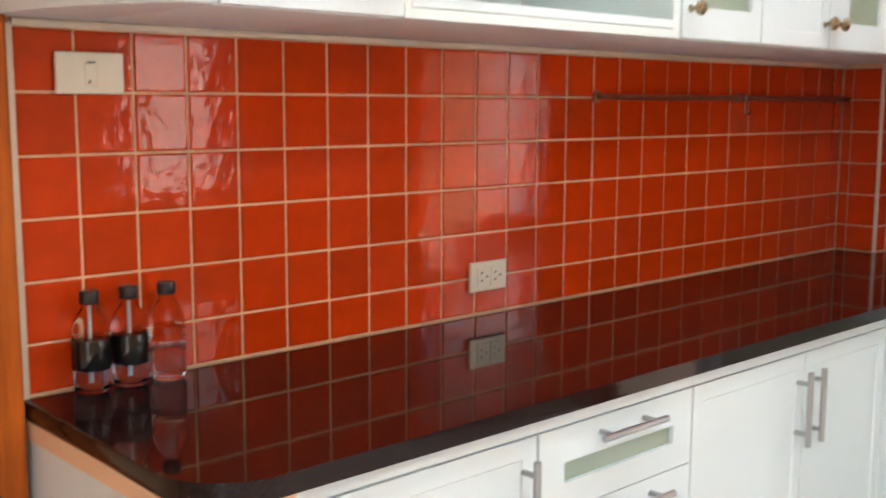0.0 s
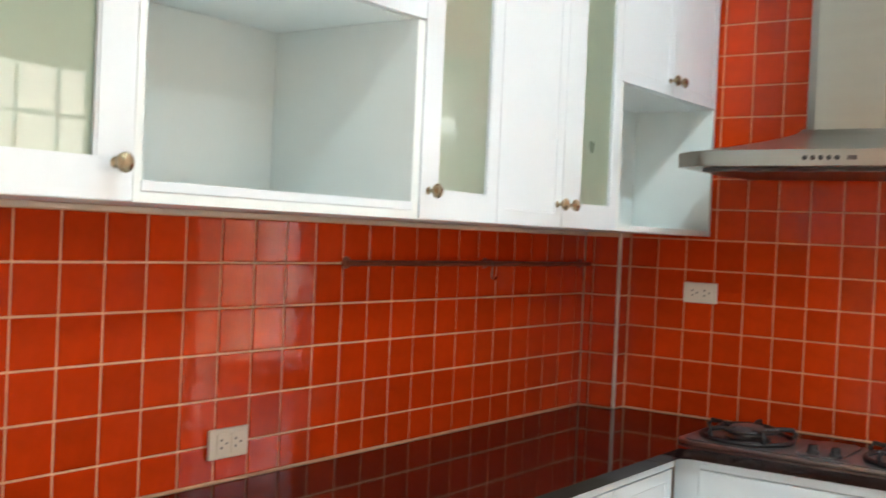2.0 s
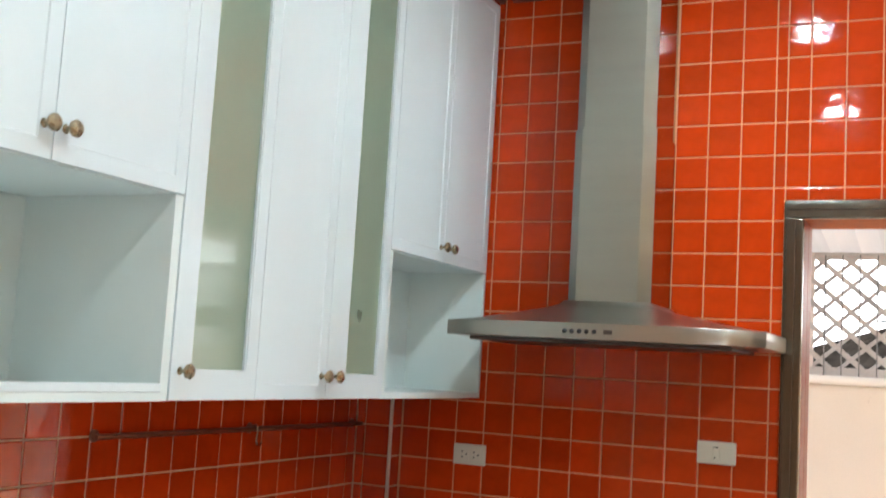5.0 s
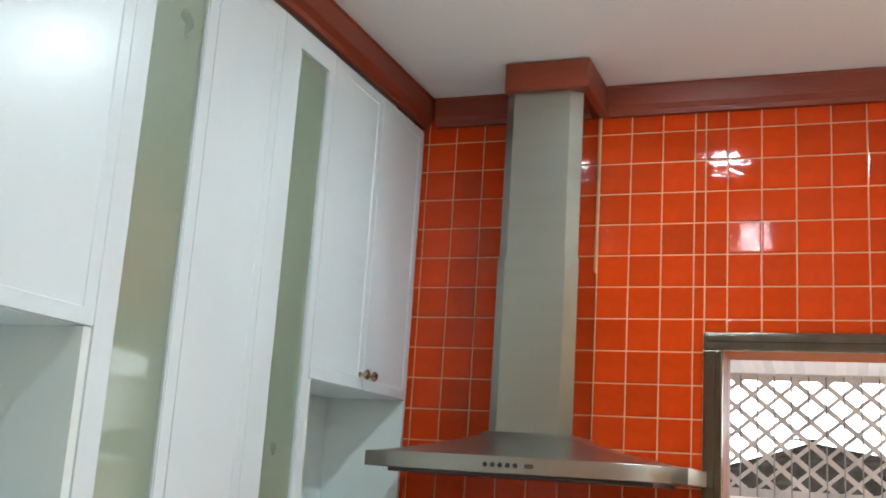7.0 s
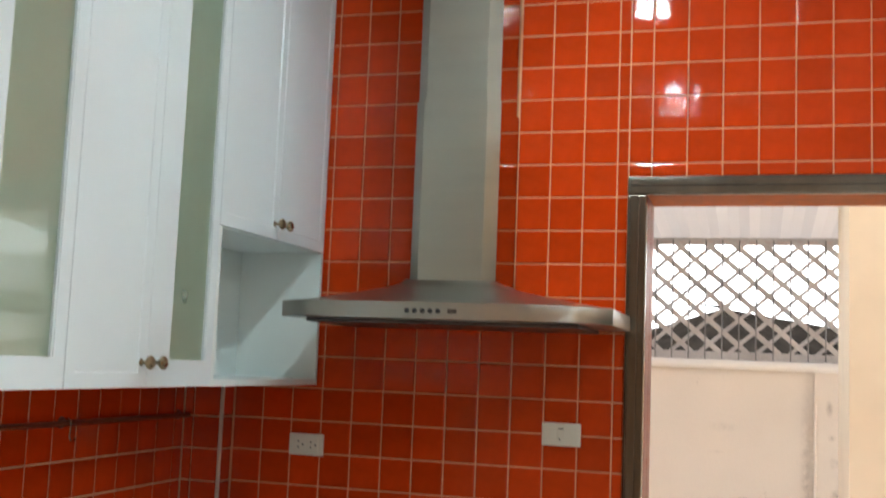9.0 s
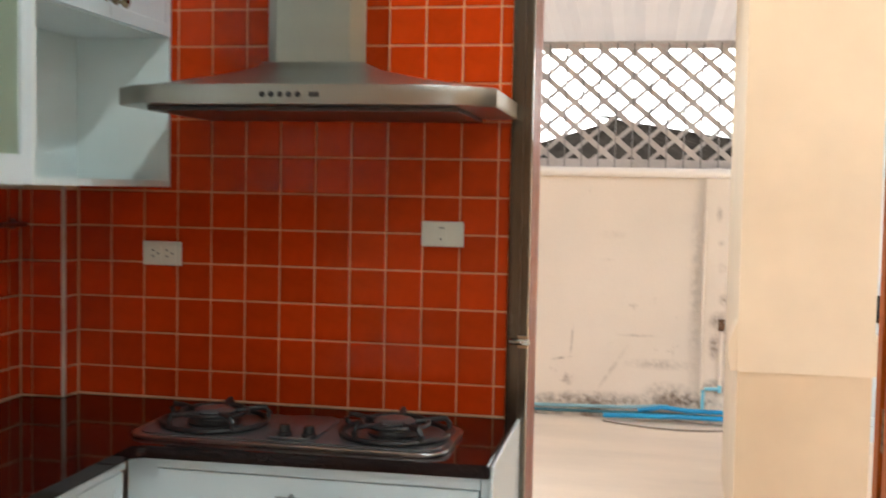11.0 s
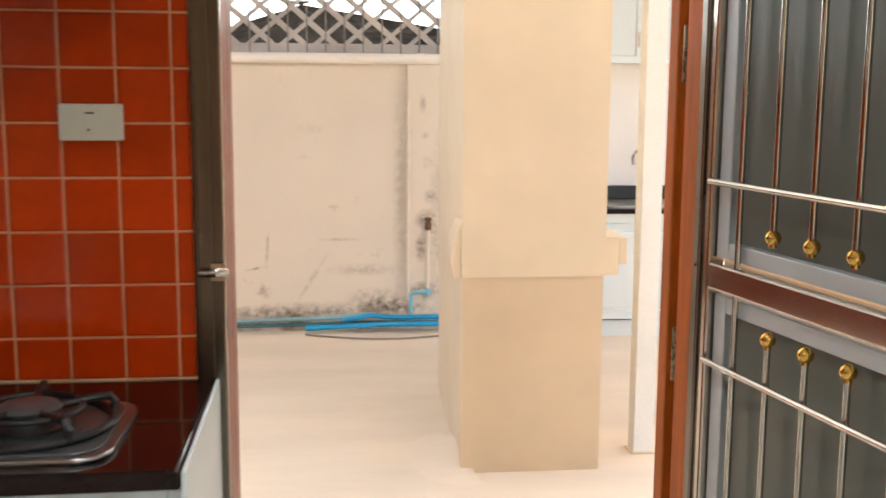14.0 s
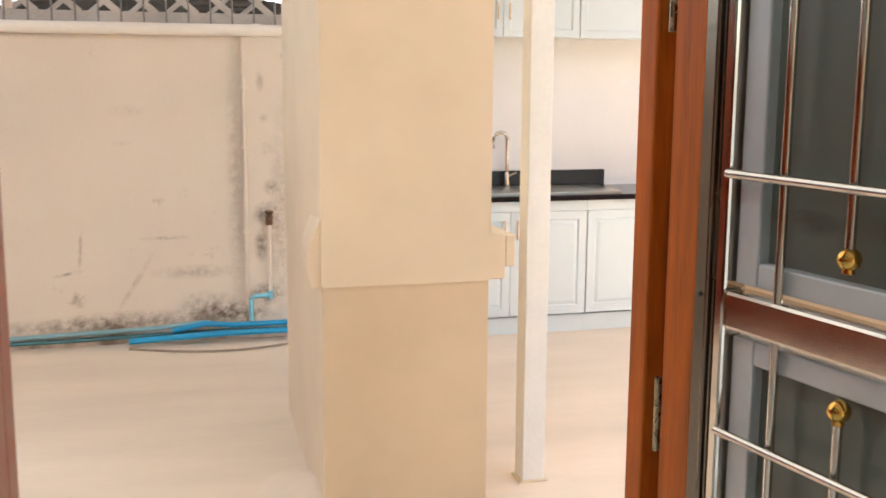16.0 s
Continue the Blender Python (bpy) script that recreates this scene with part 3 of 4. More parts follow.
unit = base_unit("base_cabinet", 0.0, 0.63, "white base cabinet with one door under the worktop's rounded end")
d = part("door", front_x(0.062, 0.627, 0.11, 0.786), WHITE, unit)
bar_handle(d, (FX, 0.594, 0.60), (FX, 0.594, 0.755), (1, 0, 0))
part("end_panel", box(0.0, FX - 0.03, -0.012, 0.0, 0.0, 0.786, 0.002), WHITE, unit)
part("end_strip", prism([(0.0, -0.014), (0.47, -0.014)] + arc(0.478, 0.10, 0.105, -85, 0, 6) + [(0.575, 0.16), (0.0, 0.16)], 0.786, 0.8175), PLASTER, unit, "peach cement strip under the granite")

unit = base_unit("base_cabinet", 0.63, 1.085, "white base cabinet with drawers and a frosted glass strip")
d = part("drawer", front_x(0.633, 1.082, 0.635, 0.786, (0.700, 1.022, 0.684, 0.722)), WHITE, unit)
part("pane", box(FX - 0.014, FX - 0.009, 0.699, 1.023, 0.683, 0.723), FROST, d, "green frosted glass strip")
bar_handle(d, (FX, 0.768, 0.757), (FX, 0.955, 0.757), (1, 0, 0))
d = part("drawer", front_x(0.633, 1.082, 0.375, 0.632, (0.700, 1.012, 0.43, 0.58)), WHITE, unit)
part("pane", box(FX - 0.014, FX - 0.009, 0.699, 1.013, 0.429, 0.581), FROST, d, "green frosted glass strip")
bar_handle(d, (FX, 0.785, 0.603), (FX, 0.985, 0.603), (1, 0, 0))
part("drawer", front_x(0.633, 1.082, 0.11, 0.372), WHITE, unit)

unit = base_unit("base_cabinet", 1.085, 1.93, "white base cabinet with a pair of doors and steel bar handles")
for y0, y1, hy in ((1.088, 1.526, 1.497), (1.529, 1.927, 1.558)):
    d = part("door", front_x(y0, y1, 0.11, 0.786), WHITE, unit)
    bar_handle(d, (FX, hy, 0.580), (FX, hy, 0.750), (1, 0, 0))
unit = base_unit("base_cabinet", 1.93, 2.32, "white base cabinet with one door in the run's corner")
d = part("door", front_x(1.933, 2.300, 0.11, 0.786), WHITE, unit)
bar_handle(d, (FX, 1.985, 0.560), (FX, 1.985, 0.725), (1, 0, 0))

hob_unit = thing("hob_cabinet", (1.02, 2.6, 0.0), "white hob cabinet with a glass-fronted oven door and bar handle", "cabinet", "base cabinets")
part("side_panel", box(0.62, 0.636, FY + 0.022, YB - 0.01, 0.10, 0.8175), WHITE_IN, hob_unit)
part("side_panel", box(1.40, 1.418, FY + 0.022, YB - 0.01, 0.10, 0.8175), WHITE_IN, hob_unit)
part("bottom_panel", box(0.6365, 1.3995, FY + 0.022, YB - 0.01, 0.10, 0.116), WHITE_IN, hob_unit)
part("filler", box(0.561, 0.640, FY + 0.012, FY + 0.030, 0.11, 0.8175, 0.001), WHITE, hob_unit)
part("top_rail", box(0.641, 1.447, FY, FY + 0.019, 0.789, 0.8175, 0.001), WHITE, hob_unit)
part("plinth", box(0.62, 1.44, FY + 0.06, YB - 0.05, 0.0, 0.099), WHITE, hob_unit)
part("end_panel", box(1.449, 1.4715, FY - 0.004, YB - 0.005, 0.0, 0.8175, 0.002), WHITE, hob_unit)
part("end_cover", box(1.4725, 1.480, FY - 0.022, YB - 0.012, 0.0, 0.852, 0.002), WHITE, hob_unit, "white end board flush with the worktop")
bm = box(0.645, 1.444, FY, FY + 0.019, 0.11, 0.786)
ring_front(bm, 1, (0.738, 1.388, 0.18, 0.705))
front = part("door", bm, WHITE, hob_unit)
part("pane", box(0.737, 1.389, FY + 0.007, FY + 0.012, 0.179, 0.706), FROST, front, "olive frosted glass pane")
bar_handle(front, (0.962, FY, 0.742), (1.142, FY, 0.742), (0, -1, 0))

# ---- hob ----
hob = thing("gas_hob", (0.983, 2.53, COUNTER), "stainless two-burner gas hob with black pan supports on the granite", "hob")


def rounded(x0, x1, y0, y1, r, n=5):
    return arc(x1 - r, y0 + r, r, -90, 0, n) + arc(x1 - r, y1 - r, r, 0, 90, n) + arc(x0 + r, y1 - r, r, 90, 180, n) + arc(x0 + r, y0 + r, r, 180, 270, n)


part("tray", prism(rounded(0.545, 1.356, 2.372, 2.690, 0.055), COUNTER, COUNTER + 0.010, 0.004, 3), SATIN, hob, "stainless steel tray", True)
part("rim", prism(rounded(0.563, 1.338, 2.390, 2.672, 0.045), COUNTER + 0.010, COUNTER + 0.014, 0.002), HOB_STEEL, hob, "", True)
part("console", prism(rounded(0.895, 1.025, 2.405, 2.660, 0.03), COUNTER + 0.014, COUNTER + 0.020, 0.003), HOB_STEEL, hob, "", True)
for x, y in ((0.945, 2.425), (1.008, 2.425)):
    part("knob", lathe([(0.019, 0), (0.019, 0.008), (0.015, 0.011), (0.013, 0.026), (0.010, 0.028)], (x, y, COUNTER + 0.020), seg=18), BLACK, hob, "black knob", True)
for bx in (0.718, 1.200):
    by = 2.532
    part("drip_bowl", lathe([(0.128, 0.0), (0.128, 0.004), (0.122, 0.0055), (0.112, 0.003), (0.075, 0.0015), (0.05, 0.001)], (bx, by, COUNTER + 0.0142), seg=36), HOB_STEEL, hob, "dull steel drip bowl", True)
    bn = part("burner", lathe([(0.068, 0), (0.070, 0.008), (0.052, 0.016), (0.050, 0.030), (0.034, 0.034), (0.032, 0.028), (0.012, 0.028), (0.010, 0.034)], (bx, by, COUNTER + 0.014), seg=28), DARK_STEEL, hob, "dark metal burner", True)
    part("cap", lathe([(0.052, 0.030), (0.054, 0.035), (0.044, 0.041), (0.020, 0.042)], (bx, by, COUNTER + 0.014), seg=28), HOB_STEEL, bn, "dull metal burner cap", True)
    bm = bmesh.new()
    ring = [(bx + 0.135 * math.cos(a), by + 0.135 * math.sin(a), COUNTER + 0.022) for a in [2 * math.pi * k / 32 for k in range(33)]]
    add_tube(bm, ring, 0.0072, 8)
    ring = [(bx + 0.085 * math.cos(a), by + 0.085 * math.sin(a), COUNTER + 0.046) for a in [2 * math.pi * k / 32 for k in range(33)]]
    add_tube(bm, ring, 0.006, 8)
    for k in range(5):
        a = 2 * math.pi * (k + 0.3) / 5
        c, s = math.cos(a), math.sin(a)
        add_tube(bm, [(bx + r * c, by + r * s, COUNTER + h) for r, h in ((0.135, 0.022), (0.140, 0.040), (0.130, 0.052), (0.100, 0.051), (0.062, 0.046), (0.045, 0.047))], 0.0072, 8)
    part("pan_support", bm, IRON, hob, "black enamelled pan support", True)

# ---- wall units ----
GAP = 0.0015
KNOB = [(0.007, 0.0), (0.009, 0.002), (0.005, 0.006), (0.0045, 0.014), (0.010, 0.018), (0.0155, 0.023), (0.0165, 0.028), (0.0125, 0.033), (0.004, 0.035)]


def knob(parent, y, z):
    return part("knob", lathe(KNOB, (CAB_X, y, z), (1, 0, 0), 18), PEWTER, parent, "antique pewter knob", True)


def wall_unit(y0, y1, z0, label):
    ob = thing("wall_cabinet", (0.2, (y0 + y1) / 2, z0), label, "cabinet", "wall cabinets")
    part("side_panel", box(0.004, CAB_X - 0.021, y0 + 0.0005, y0 + 0.0165, z0, CAB_TOP), WHITE_IN, ob)
    part("side_panel", box(0.004, CAB_X - 0.021, y1 - 0.0165, y1 - 0.0005, z0, CAB_TOP), WHITE_IN, ob)
    part("bottom_panel", box(0.004, CAB_X - 0.021, y0 + 0.017, y1 - 0.017, z0, z0 + 0.018), WHITE_IN, ob)
    part("top_panel", box(0.004, CAB_X - 0.021, y0 + 0.017, y1 - 0.017, CAB_TOP - 0.018, CAB_TOP), WHITE_IN, ob)
    part("back_panel", box(0.0045, 0.012, y0 + 0.017, y1 - 0.017, z0 + 0.0185, CAB_TOP - 0.0185), WHITE_IN, ob)
    for k in range(2 if CAB_TOP - z0 > 1.2 else 1):
        z = z0 + 0.474 + 0.455 * k
        part("shelf", box(0.013, CAB_X - 0.024, y0 + 0.0175, y1 - 0.0175, z, z + 0.018), WHITE_IN, ob)
    return ob


def wall_door(ob, y0, y1, z0, z1, ky=None, kz=None, glass=None):
    hole = (glass[0], glass[1], z0 + 0.068, z1 - 0.065) if glass else None
    dd = part("door", front_x(y0 + GAP, y1 - GAP, z0 + GAP, z1 - GAP, hole, CAB_X), WHITE, ob)
    if glass:
        part("pane", box(CAB_X - 0.014, CAB_X - 0.0095, glass[0] - 0.001, glass[1] + 0.001, z0 + 0.067, z1 - 0.064), FROST, dd, "green frosted glass pane")
        for a, b in ((glass[0], glass[0] + 0.005), (glass[1] - 0.005, glass[1])):
            part("bead", box(CAB_X - 0.009, CAB_X - 0.002, a + 0.0003, b - 0.0003, z0 + 0.0685, z1 - 0.0655), WHITE, dd)
    if ky:
        knob(dd, ky, kz)
    return dd


TOPZ = CAB_TOP - 0.012
u = wall_unit(0.120, 0.455, CAB_LOW, "white wall cabinet with a frosted glass door")
wall_door(u, 0.120, 0.455, CAB_LOW, TOPZ, 0.418, 1.535, (0.200, 0.385))

NICHE_T = 1.905
u = wall_unit(0.455, 1.208, NICHE_T, "white two-door wall cabinet over an open appliance niche")
wall_door(u, 0.455, 0.832, NICHE_T, TOPZ, 0.806, 1.968)
wall_door(u, 0.832, 1.208, NICHE_T, TOPZ, 0.858, 1.968)
part("niche_side", box(0.004, CAB_X - 0.001, 0.4555, 0.4705, CAB_LOW, NICHE_T - 0.001), NICHE, u)
part("niche_side", box(0.004, CAB_X - 0.004, 1.183, 1.2075, CAB_LOW, NICHE_T - 0.001), NICHE, u)
part("niche_floor", box(0.004, CAB_X - 0.002, 0.471, 1.1825, CAB_LOW, CAB_LOW + 0.018), NICHE, u)
part("niche_lip", box(CAB_X - 0.018, CAB_X, 0.471, 1.1825, CAB_LOW + 0.0185, CAB_LOW + 0.036, 0.001), WHITE, u)
part("niche_back", box(0.0045, 0.012, 0.471, 1.1825, CAB_LOW + 0.0185, NICHE_T - 0.001), NICHE, u)

u = wall_unit(1.208, 1.515, CAB_LOW, "tall white wall cabinet with a narrow frosted glass pane")
wall_door(u, 1.208, 1.515, CAB_LOW, TOPZ, 1.236, 1.538, (1.272, 1.474))
u = wall_unit(1.515, 2.140, CAB_LOW, "tall white wall cabinet, one door plain and one glazed")
wall_door(u, 1.515, 1.828, CAB_LOW, TOPZ, 1.800, 1.535)
wall_door(u, 1.828, 2.140, CAB_LOW, TOPZ, 1.856, 1.535, (1.925, 2.103))

u = wall_unit(2.140, 2.855, NICHE_T, "white two-door wall cabinet over an open niche near the hood")
wall_door(u, 2.140, 2.498, NICHE_T, TOPZ, 2.470, 1.952)
wall_door(u, 2.498, 2.855, NICHE_T, TOPZ, 2.526, 1.952)
part("niche_side", box(0.145, CAB_X - 0.001, 2.1405, 2.157, CAB_LOW, NICHE_T - 0.001), NICHE, u)
part("niche_side", box(0.145, CAB_X - 0.001, 2.838, 2.8545, CAB_LOW, NICHE_T - 0.001), NICHE, u)
part("niche_floor", box(0.145, CAB_X - 0.002, 2.1575, 2.8375, CAB_LOW, CAB_LOW + 0.018), NICHE, u)
part("niche_back", box(0.145, 0.153, 2.1575, 2.8375, CAB_LOW + 0.0185, NICHE_T - 0.001), NICHE, u)
part("niche_filler", box(0.004, 0.144, 2.141, 2.784, CAB_LOW, NICHE_T - 0.001), WHITE_IN, u)

end_shelf = thing("end_shelf", (0.15, 0.06, CAB_LOW), "white quarter-round open shelf at the wall cabinets' end", "shelf")
outline = [(0.004, 0.1195), (0.004, -0.045)] + arc(0.004, 0.1195, CAB_X - 0.008, -89, 0, 12, 0.165)
for z in (CAB_LOW, 1.95, 2.42):
    part("board", prism(outline, z, z + 0.020, 0.004), WHITE, end_shelf)

# ---- cooker hood ----
hood = thing("cooker_hood", (0.972, 2.62, 1.675), "brushed stainless chimney cooker hood fixed to the tiled wall", "hood")
HZ0, HZ1 = 1.678, 1.724
HX0, HX1 = 0.492, 1.452
plan = [(HX0, YB - 0.001), (HX0, 2.445), (0.560, 2.375)] + [(0.60 + 0.744 * k / 8, 2.362 - 0.010 * math.sin(math.pi * k / 8)) for k in range(9)] + [(1.384, 2.375), (HX1, 2.445), (HX1, YB - 0.001)]
part("rim", prism(plan[::-1], HZ0, HZ1, 0.004, 2), STEEL_H, hood, "brushed steel front band", True)
bm = bmesh.new()
cx0, cx1, cy0 = 0.825, 1.087, 2.578
levels = []
for f, z in ((0.0, HZ1), (0.3, 1.741), (0.6, 1.760), (0.85, 1.779), (0.95, 1.790), (1.0, 1.803)):
    ring = []
    for x, y in [(HX0 + 0.02, YB - 0.001), (HX0 + 0.02, 2.455), (0.572, 2.392), (1.372, 2.392), (HX1 - 0.02, 2.455), (HX1 - 0.02, YB - 0.001)]:
        tx = cx0 if x < 0.9 else cx1
        ty = YB - 0.001 if y > 2.8 else cy0
        ring.append(bm.verts.new((x + (tx - x) * f, y + (ty - y) * f, z)))
    levels.append(ring)
for a, b in zip(levels, levels[1:]):
    for k in range(6):
        bm.faces.new((a[k], a[(k + 1) % 6], b[(k + 1) % 6], b[k]))
bm.faces.new(levels[0][::-1])
bmesh.ops.remove_doubles(bm, verts=bm.verts, dist=1e-5)
part("canopy", bm, STEEL_H, hood, "swept steel canopy", True)


def chimney_tube(inset, z0, z1):
    """A folded steel tube: flat front, bevelled corners and polished flanks back to the wall."""
    x0, x1, y0, fold = cx0 + inset, cx1 - inset, cy0 + inset, 0.034
    bm = prism([(x0 + fold, y0), (x1 - fold, y0), (x1, y0 + fold), (x1, YB - 0.001), (x0, YB - 0.001), (x0, y0 + fold)], z0, z1)
    bmesh.ops.recalc_face_normals(bm, faces=bm.faces)
    for f in bm.faces:
        f.material_index = 1 if abs(f.normal.x) > 0.9 else 0
    return bm


part("chimney", chimney_tube(0.0, 1.801, 2.345), [STEEL, STEEL_SIDE], hood, "brushed steel chimney")
part("chimney_sleeve", chimney_tube(0.004, 2.3455, 2.887), [STEEL, STEEL_SIDE], hood, "brushed steel telescopic sleeve")
for k in range(5):
    part("button", lathe([(0.007, 0), (0.007, 0.003), (0.005, 0.0045)], (0.905 + 0.022 * k, 2.3535, 1.700), (0, -1, 0), 12), BLACK, hood, "small dark push button", True)
part("display", box(1.020, 1.045, 2.350, 2.3545, 1.694, 1.706, 0.001), DARK_STEEL, hood)
part("filter", box(0.58, 1.364, 2.42, YB - 0.05, HZ0 - 0.012, HZ0 - 0.001, 0.002), DARK_STEEL, hood, "dark metal grease filter")

# ---- switches and sockets ----


def plate(where, facing, kind, label):
    """A 120 x 70 mm wall plate; facing is 'x' or 'y-'."""
    rz = 90.0 if facing == "x" else 0.0
    ob = thing("light_switch" if kind == "switch" else "power_socket", where, label, "switch" if kind == "switch" else "socket", "wall plates", rz=rz)
    part("plate", box(-0.060, 0.060, -0.009, 0.0, -0.035, 0.035, 0.003), IVORY, ob, local=True)
    if kind == "switch":
        part("rocker", box(-0.011, 0.011, -0.012, -0.0092, -0.021, 0.021, 0.0015), IVORY, ob, local=True)
        part("slot", box(-0.009, 0.007, -0.0130, -0.0122, 0.016, 0.019), BLACK, ob, local=True)
        part("slot", box(-0.006, -0.002, -0.0130, -0.0122, -0.017, -0.012), BLACK, ob, local=True)
    else:
        for cx in (-0.020, 0.024):
            mod = part("module", box(cx - 0.019, cx + 0.019, -0.0115, -0.0092, -0.024, 0.024, 0.0015), IVORY, ob, local=True)
            for dx, dz in ((-0.006, 0.009), (-0.006, -0.009), (0.010, 0.0)):
                part("hole", lathe([(0.0032, 0), (0.0032, 0.0006)], (cx + dx, -0.0117, dz), (0, -1, 0), 8), BLACK, mod, local=True)
    return ob


plate((0.0035, 0.127, 1.389), "x", "switch", "ivory single light switch plate on red tiles")
plate((0.0035, 1.083, 0.941), "x", "socket", "ivory double power socket low on red tiles")
plate((0.414, YB - 0.0035, 1.280), "y", "socket", "ivory double power socket on the hob wall")
plate((1.251, YB - 0.0035, 1.359), "y", "switch", "ivory switch plate beside the back door")

# ---- utensil rail ----
rail = thing("utensil_rail", (0.03, 2.13, 1.359), "dark bronze utensil rail with one hook on red tiles", "rail")
part("bar", tube([(0.030, 1.455, 1.359), (0.030, 2.765, 1.359)], 0.0070, 12), RAIL_IRON, rail, smooth=True)
for y in (1.478, 2.13, 2.745):
    part("bracket", add_tube(lathe([(0.016, 0), (0.016, 0.004), (0.006, 0.007)], (0.0, y, 1.359), (1, 0, 0), 14), [(0.006, y, 1.359), (0.030, y, 1.359)], 0.006, 10), RAIL_IRON, rail, smooth=True)
hook = thing("rail_hook", (0.034, 2.118, 1.30), "small chrome hook hanging on the utensil rail", "hook")
part("wire", tube([(0.024, 2.118, 1.366), (0.030, 2.118, 1.371), (0.039, 2.118, 1.366), (0.041, 2.118, 1.35), (0.038, 2.118, 1.325), (0.043, 2.118, 1.312), (0.052, 2.118, 1.312), (0.058, 2.118, 1.322)], 0.003, 8), CHROME, hook, smooth=True)

# ---- bottles ----


def bottle(x, y, sleeve, level, label):
    ob = thing("water_bottle", (x, y, COUNTER + 0.0008), label, "bottle", "bottles on the worktop")
    r = 0.0315
    outer = [(0.024, 0.0), (0.029, 0.004), (r, 0.010), (r, 0.040)]
    for k in range(5):
        z = 0.044 + 0.0125 * k
        outer += [(r, z), (r - 0.0022, z + 0.0045), (r, z + 0.009)]
    outer += [(r, 0.110), (0.028, 0.123), (0.021, 0.135), (0.0145, 0.144), (0.0125, 0.149), (0.0125, 0.156)]
    part("body", lathe(outer, (0, 0, 0), seg=28), PET, ob, "clear ribbed plastic", True, True)
    part("water", lathe([(0.022, 0.003), (0.028, 0.008), (r - 0.0035, 0.014), (r - 0.0035, level), (r - 0.006, level + 0.0005)], (0, 0, 0), seg=24), WATER, ob, "", True, True)
    part("cap", lathe([(0.0155, 0.154), (0.0165, 0.156), (0.0165, 0.172), (0.0150, 0.175), (0.004, 0.175)], (0, 0, 0), seg=24), BLACK, ob, "black screw cap", True, True)
    if sleeve:
        part("sleeve", lathe([(r + 0.0008, 0.042), (r + 0.0016, 0.044), (r + 0.0016, 0.092), (r + 0.0008, 0.094)], (0, 0, 0), seg=28), GLOSS_BLACK, ob, "glossy black paper sleeve", True, True)
        part("straw", tube([(0.006, -0.004, 0.020), (0.003, -0.002, 0.150)], 0.003, 8), WHITE, ob, "white straw inside", True, True)
    return ob


bottle(0.042, 0.094, True, 0.040, "clear water bottle with a black sleeve and cap by the tiles")
bottle(0.042, 0.165, True, 0.040, "clear water bottle with a black sleeve, middle of three")
bottle(0.046, 0.235, False, 0.062, "clear bottle with a black cap and no sleeve, part full")

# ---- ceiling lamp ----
# Lamps at x 3.0 are unseen, added as fill for the west wall.
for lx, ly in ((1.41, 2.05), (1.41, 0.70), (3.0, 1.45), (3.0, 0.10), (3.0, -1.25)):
    lamp = thing("ceiling_lamp", (lx, ly, CEIL - 0.012), "round white recessed ceiling lamp, lit; those at x 3.0 are added fill", "ceiling lamp", "ceiling lamps")
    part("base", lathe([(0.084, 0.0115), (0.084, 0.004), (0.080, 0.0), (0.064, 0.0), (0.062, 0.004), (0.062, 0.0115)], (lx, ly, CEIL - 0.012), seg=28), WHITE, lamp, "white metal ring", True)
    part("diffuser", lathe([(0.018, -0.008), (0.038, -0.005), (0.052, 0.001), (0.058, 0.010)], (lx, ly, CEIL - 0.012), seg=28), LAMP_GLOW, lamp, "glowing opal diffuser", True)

# ---- back yard ----
solid("ground", box(-60, 60, -60, 90, YARD - 0.3, YARD - 0.02), SOIL, "dark bare earth beyond the yard", "ground", kind="structure")
solid("pavement", box(-1.6, 7.0, 3.051, 8.3, YARD - 0.02, YARD), CONCRETE, "pale smooth concrete yard floor", "pavement", kind="structure")
solid("door_step", box(1.30, 2.70, 3.052, 3.34, YARD, -0.02, 0.01), CONCRETE, "pale concrete step below the back door", "step", kind="structure")

solid("backdrop", box(-90, 90, 88, 88.5, -1, 60), glow("overcast_horizon", (1.0, 1.0, 1.0), 0.8), "bright white overcast sky low over the horizon", "sky", kind="structure")

YW = 7.907
yard_wall = thing("yard_wall", (1.0, YW + 0.08, YARD), "stained peach plastered garden wall with a rounded coping", "wall", kind="structure")
part("wall", box(-1.6, 3.25, YW, YW + 0.14, YARD, 1.612), YARD_WALL, yard_wall)
part("pilaster", box(2.235, 2.62, YW - 0.035, YW - 0.0005, YARD, 1.600, 0.006), YARD_WALL, yard_wall)
COPING = mat("pale_coping_paint", (0.84, 0.80, 0.74), 0.55, grain=(60, 0.03), stain=(2, 0.05), bump=(60, 0.05))
coping = part("coping", box(-1.6, 3.25, YW - 0.040, YW + 0.17, 1.6125, 1.640, 0.008, 2), COPING, yard_wall, "pale rounded coping", True)
part("bead", tube([(-1.6, YW - 0.030, 1.634), (3.25, YW - 0.030, 1.634)], 0.034, 16), COPING, coping, "round white bead along the coping", True)
part("joint", tube([(2.30, YW - 0.030, 1.634), (2.35, YW - 0.030, 1.634)], 0.038, 16), COPING, coping, "", True)

# Unseen wall, added to give the grille rail its brown reflection.
solid("yard_wall_west", box(-1.75, -1.6, 3.06, 8.1, YARD, 2.0), CORNICE, "unseen brown end wall, added for the grille rail's brown reflection", "wall", kind="structure")

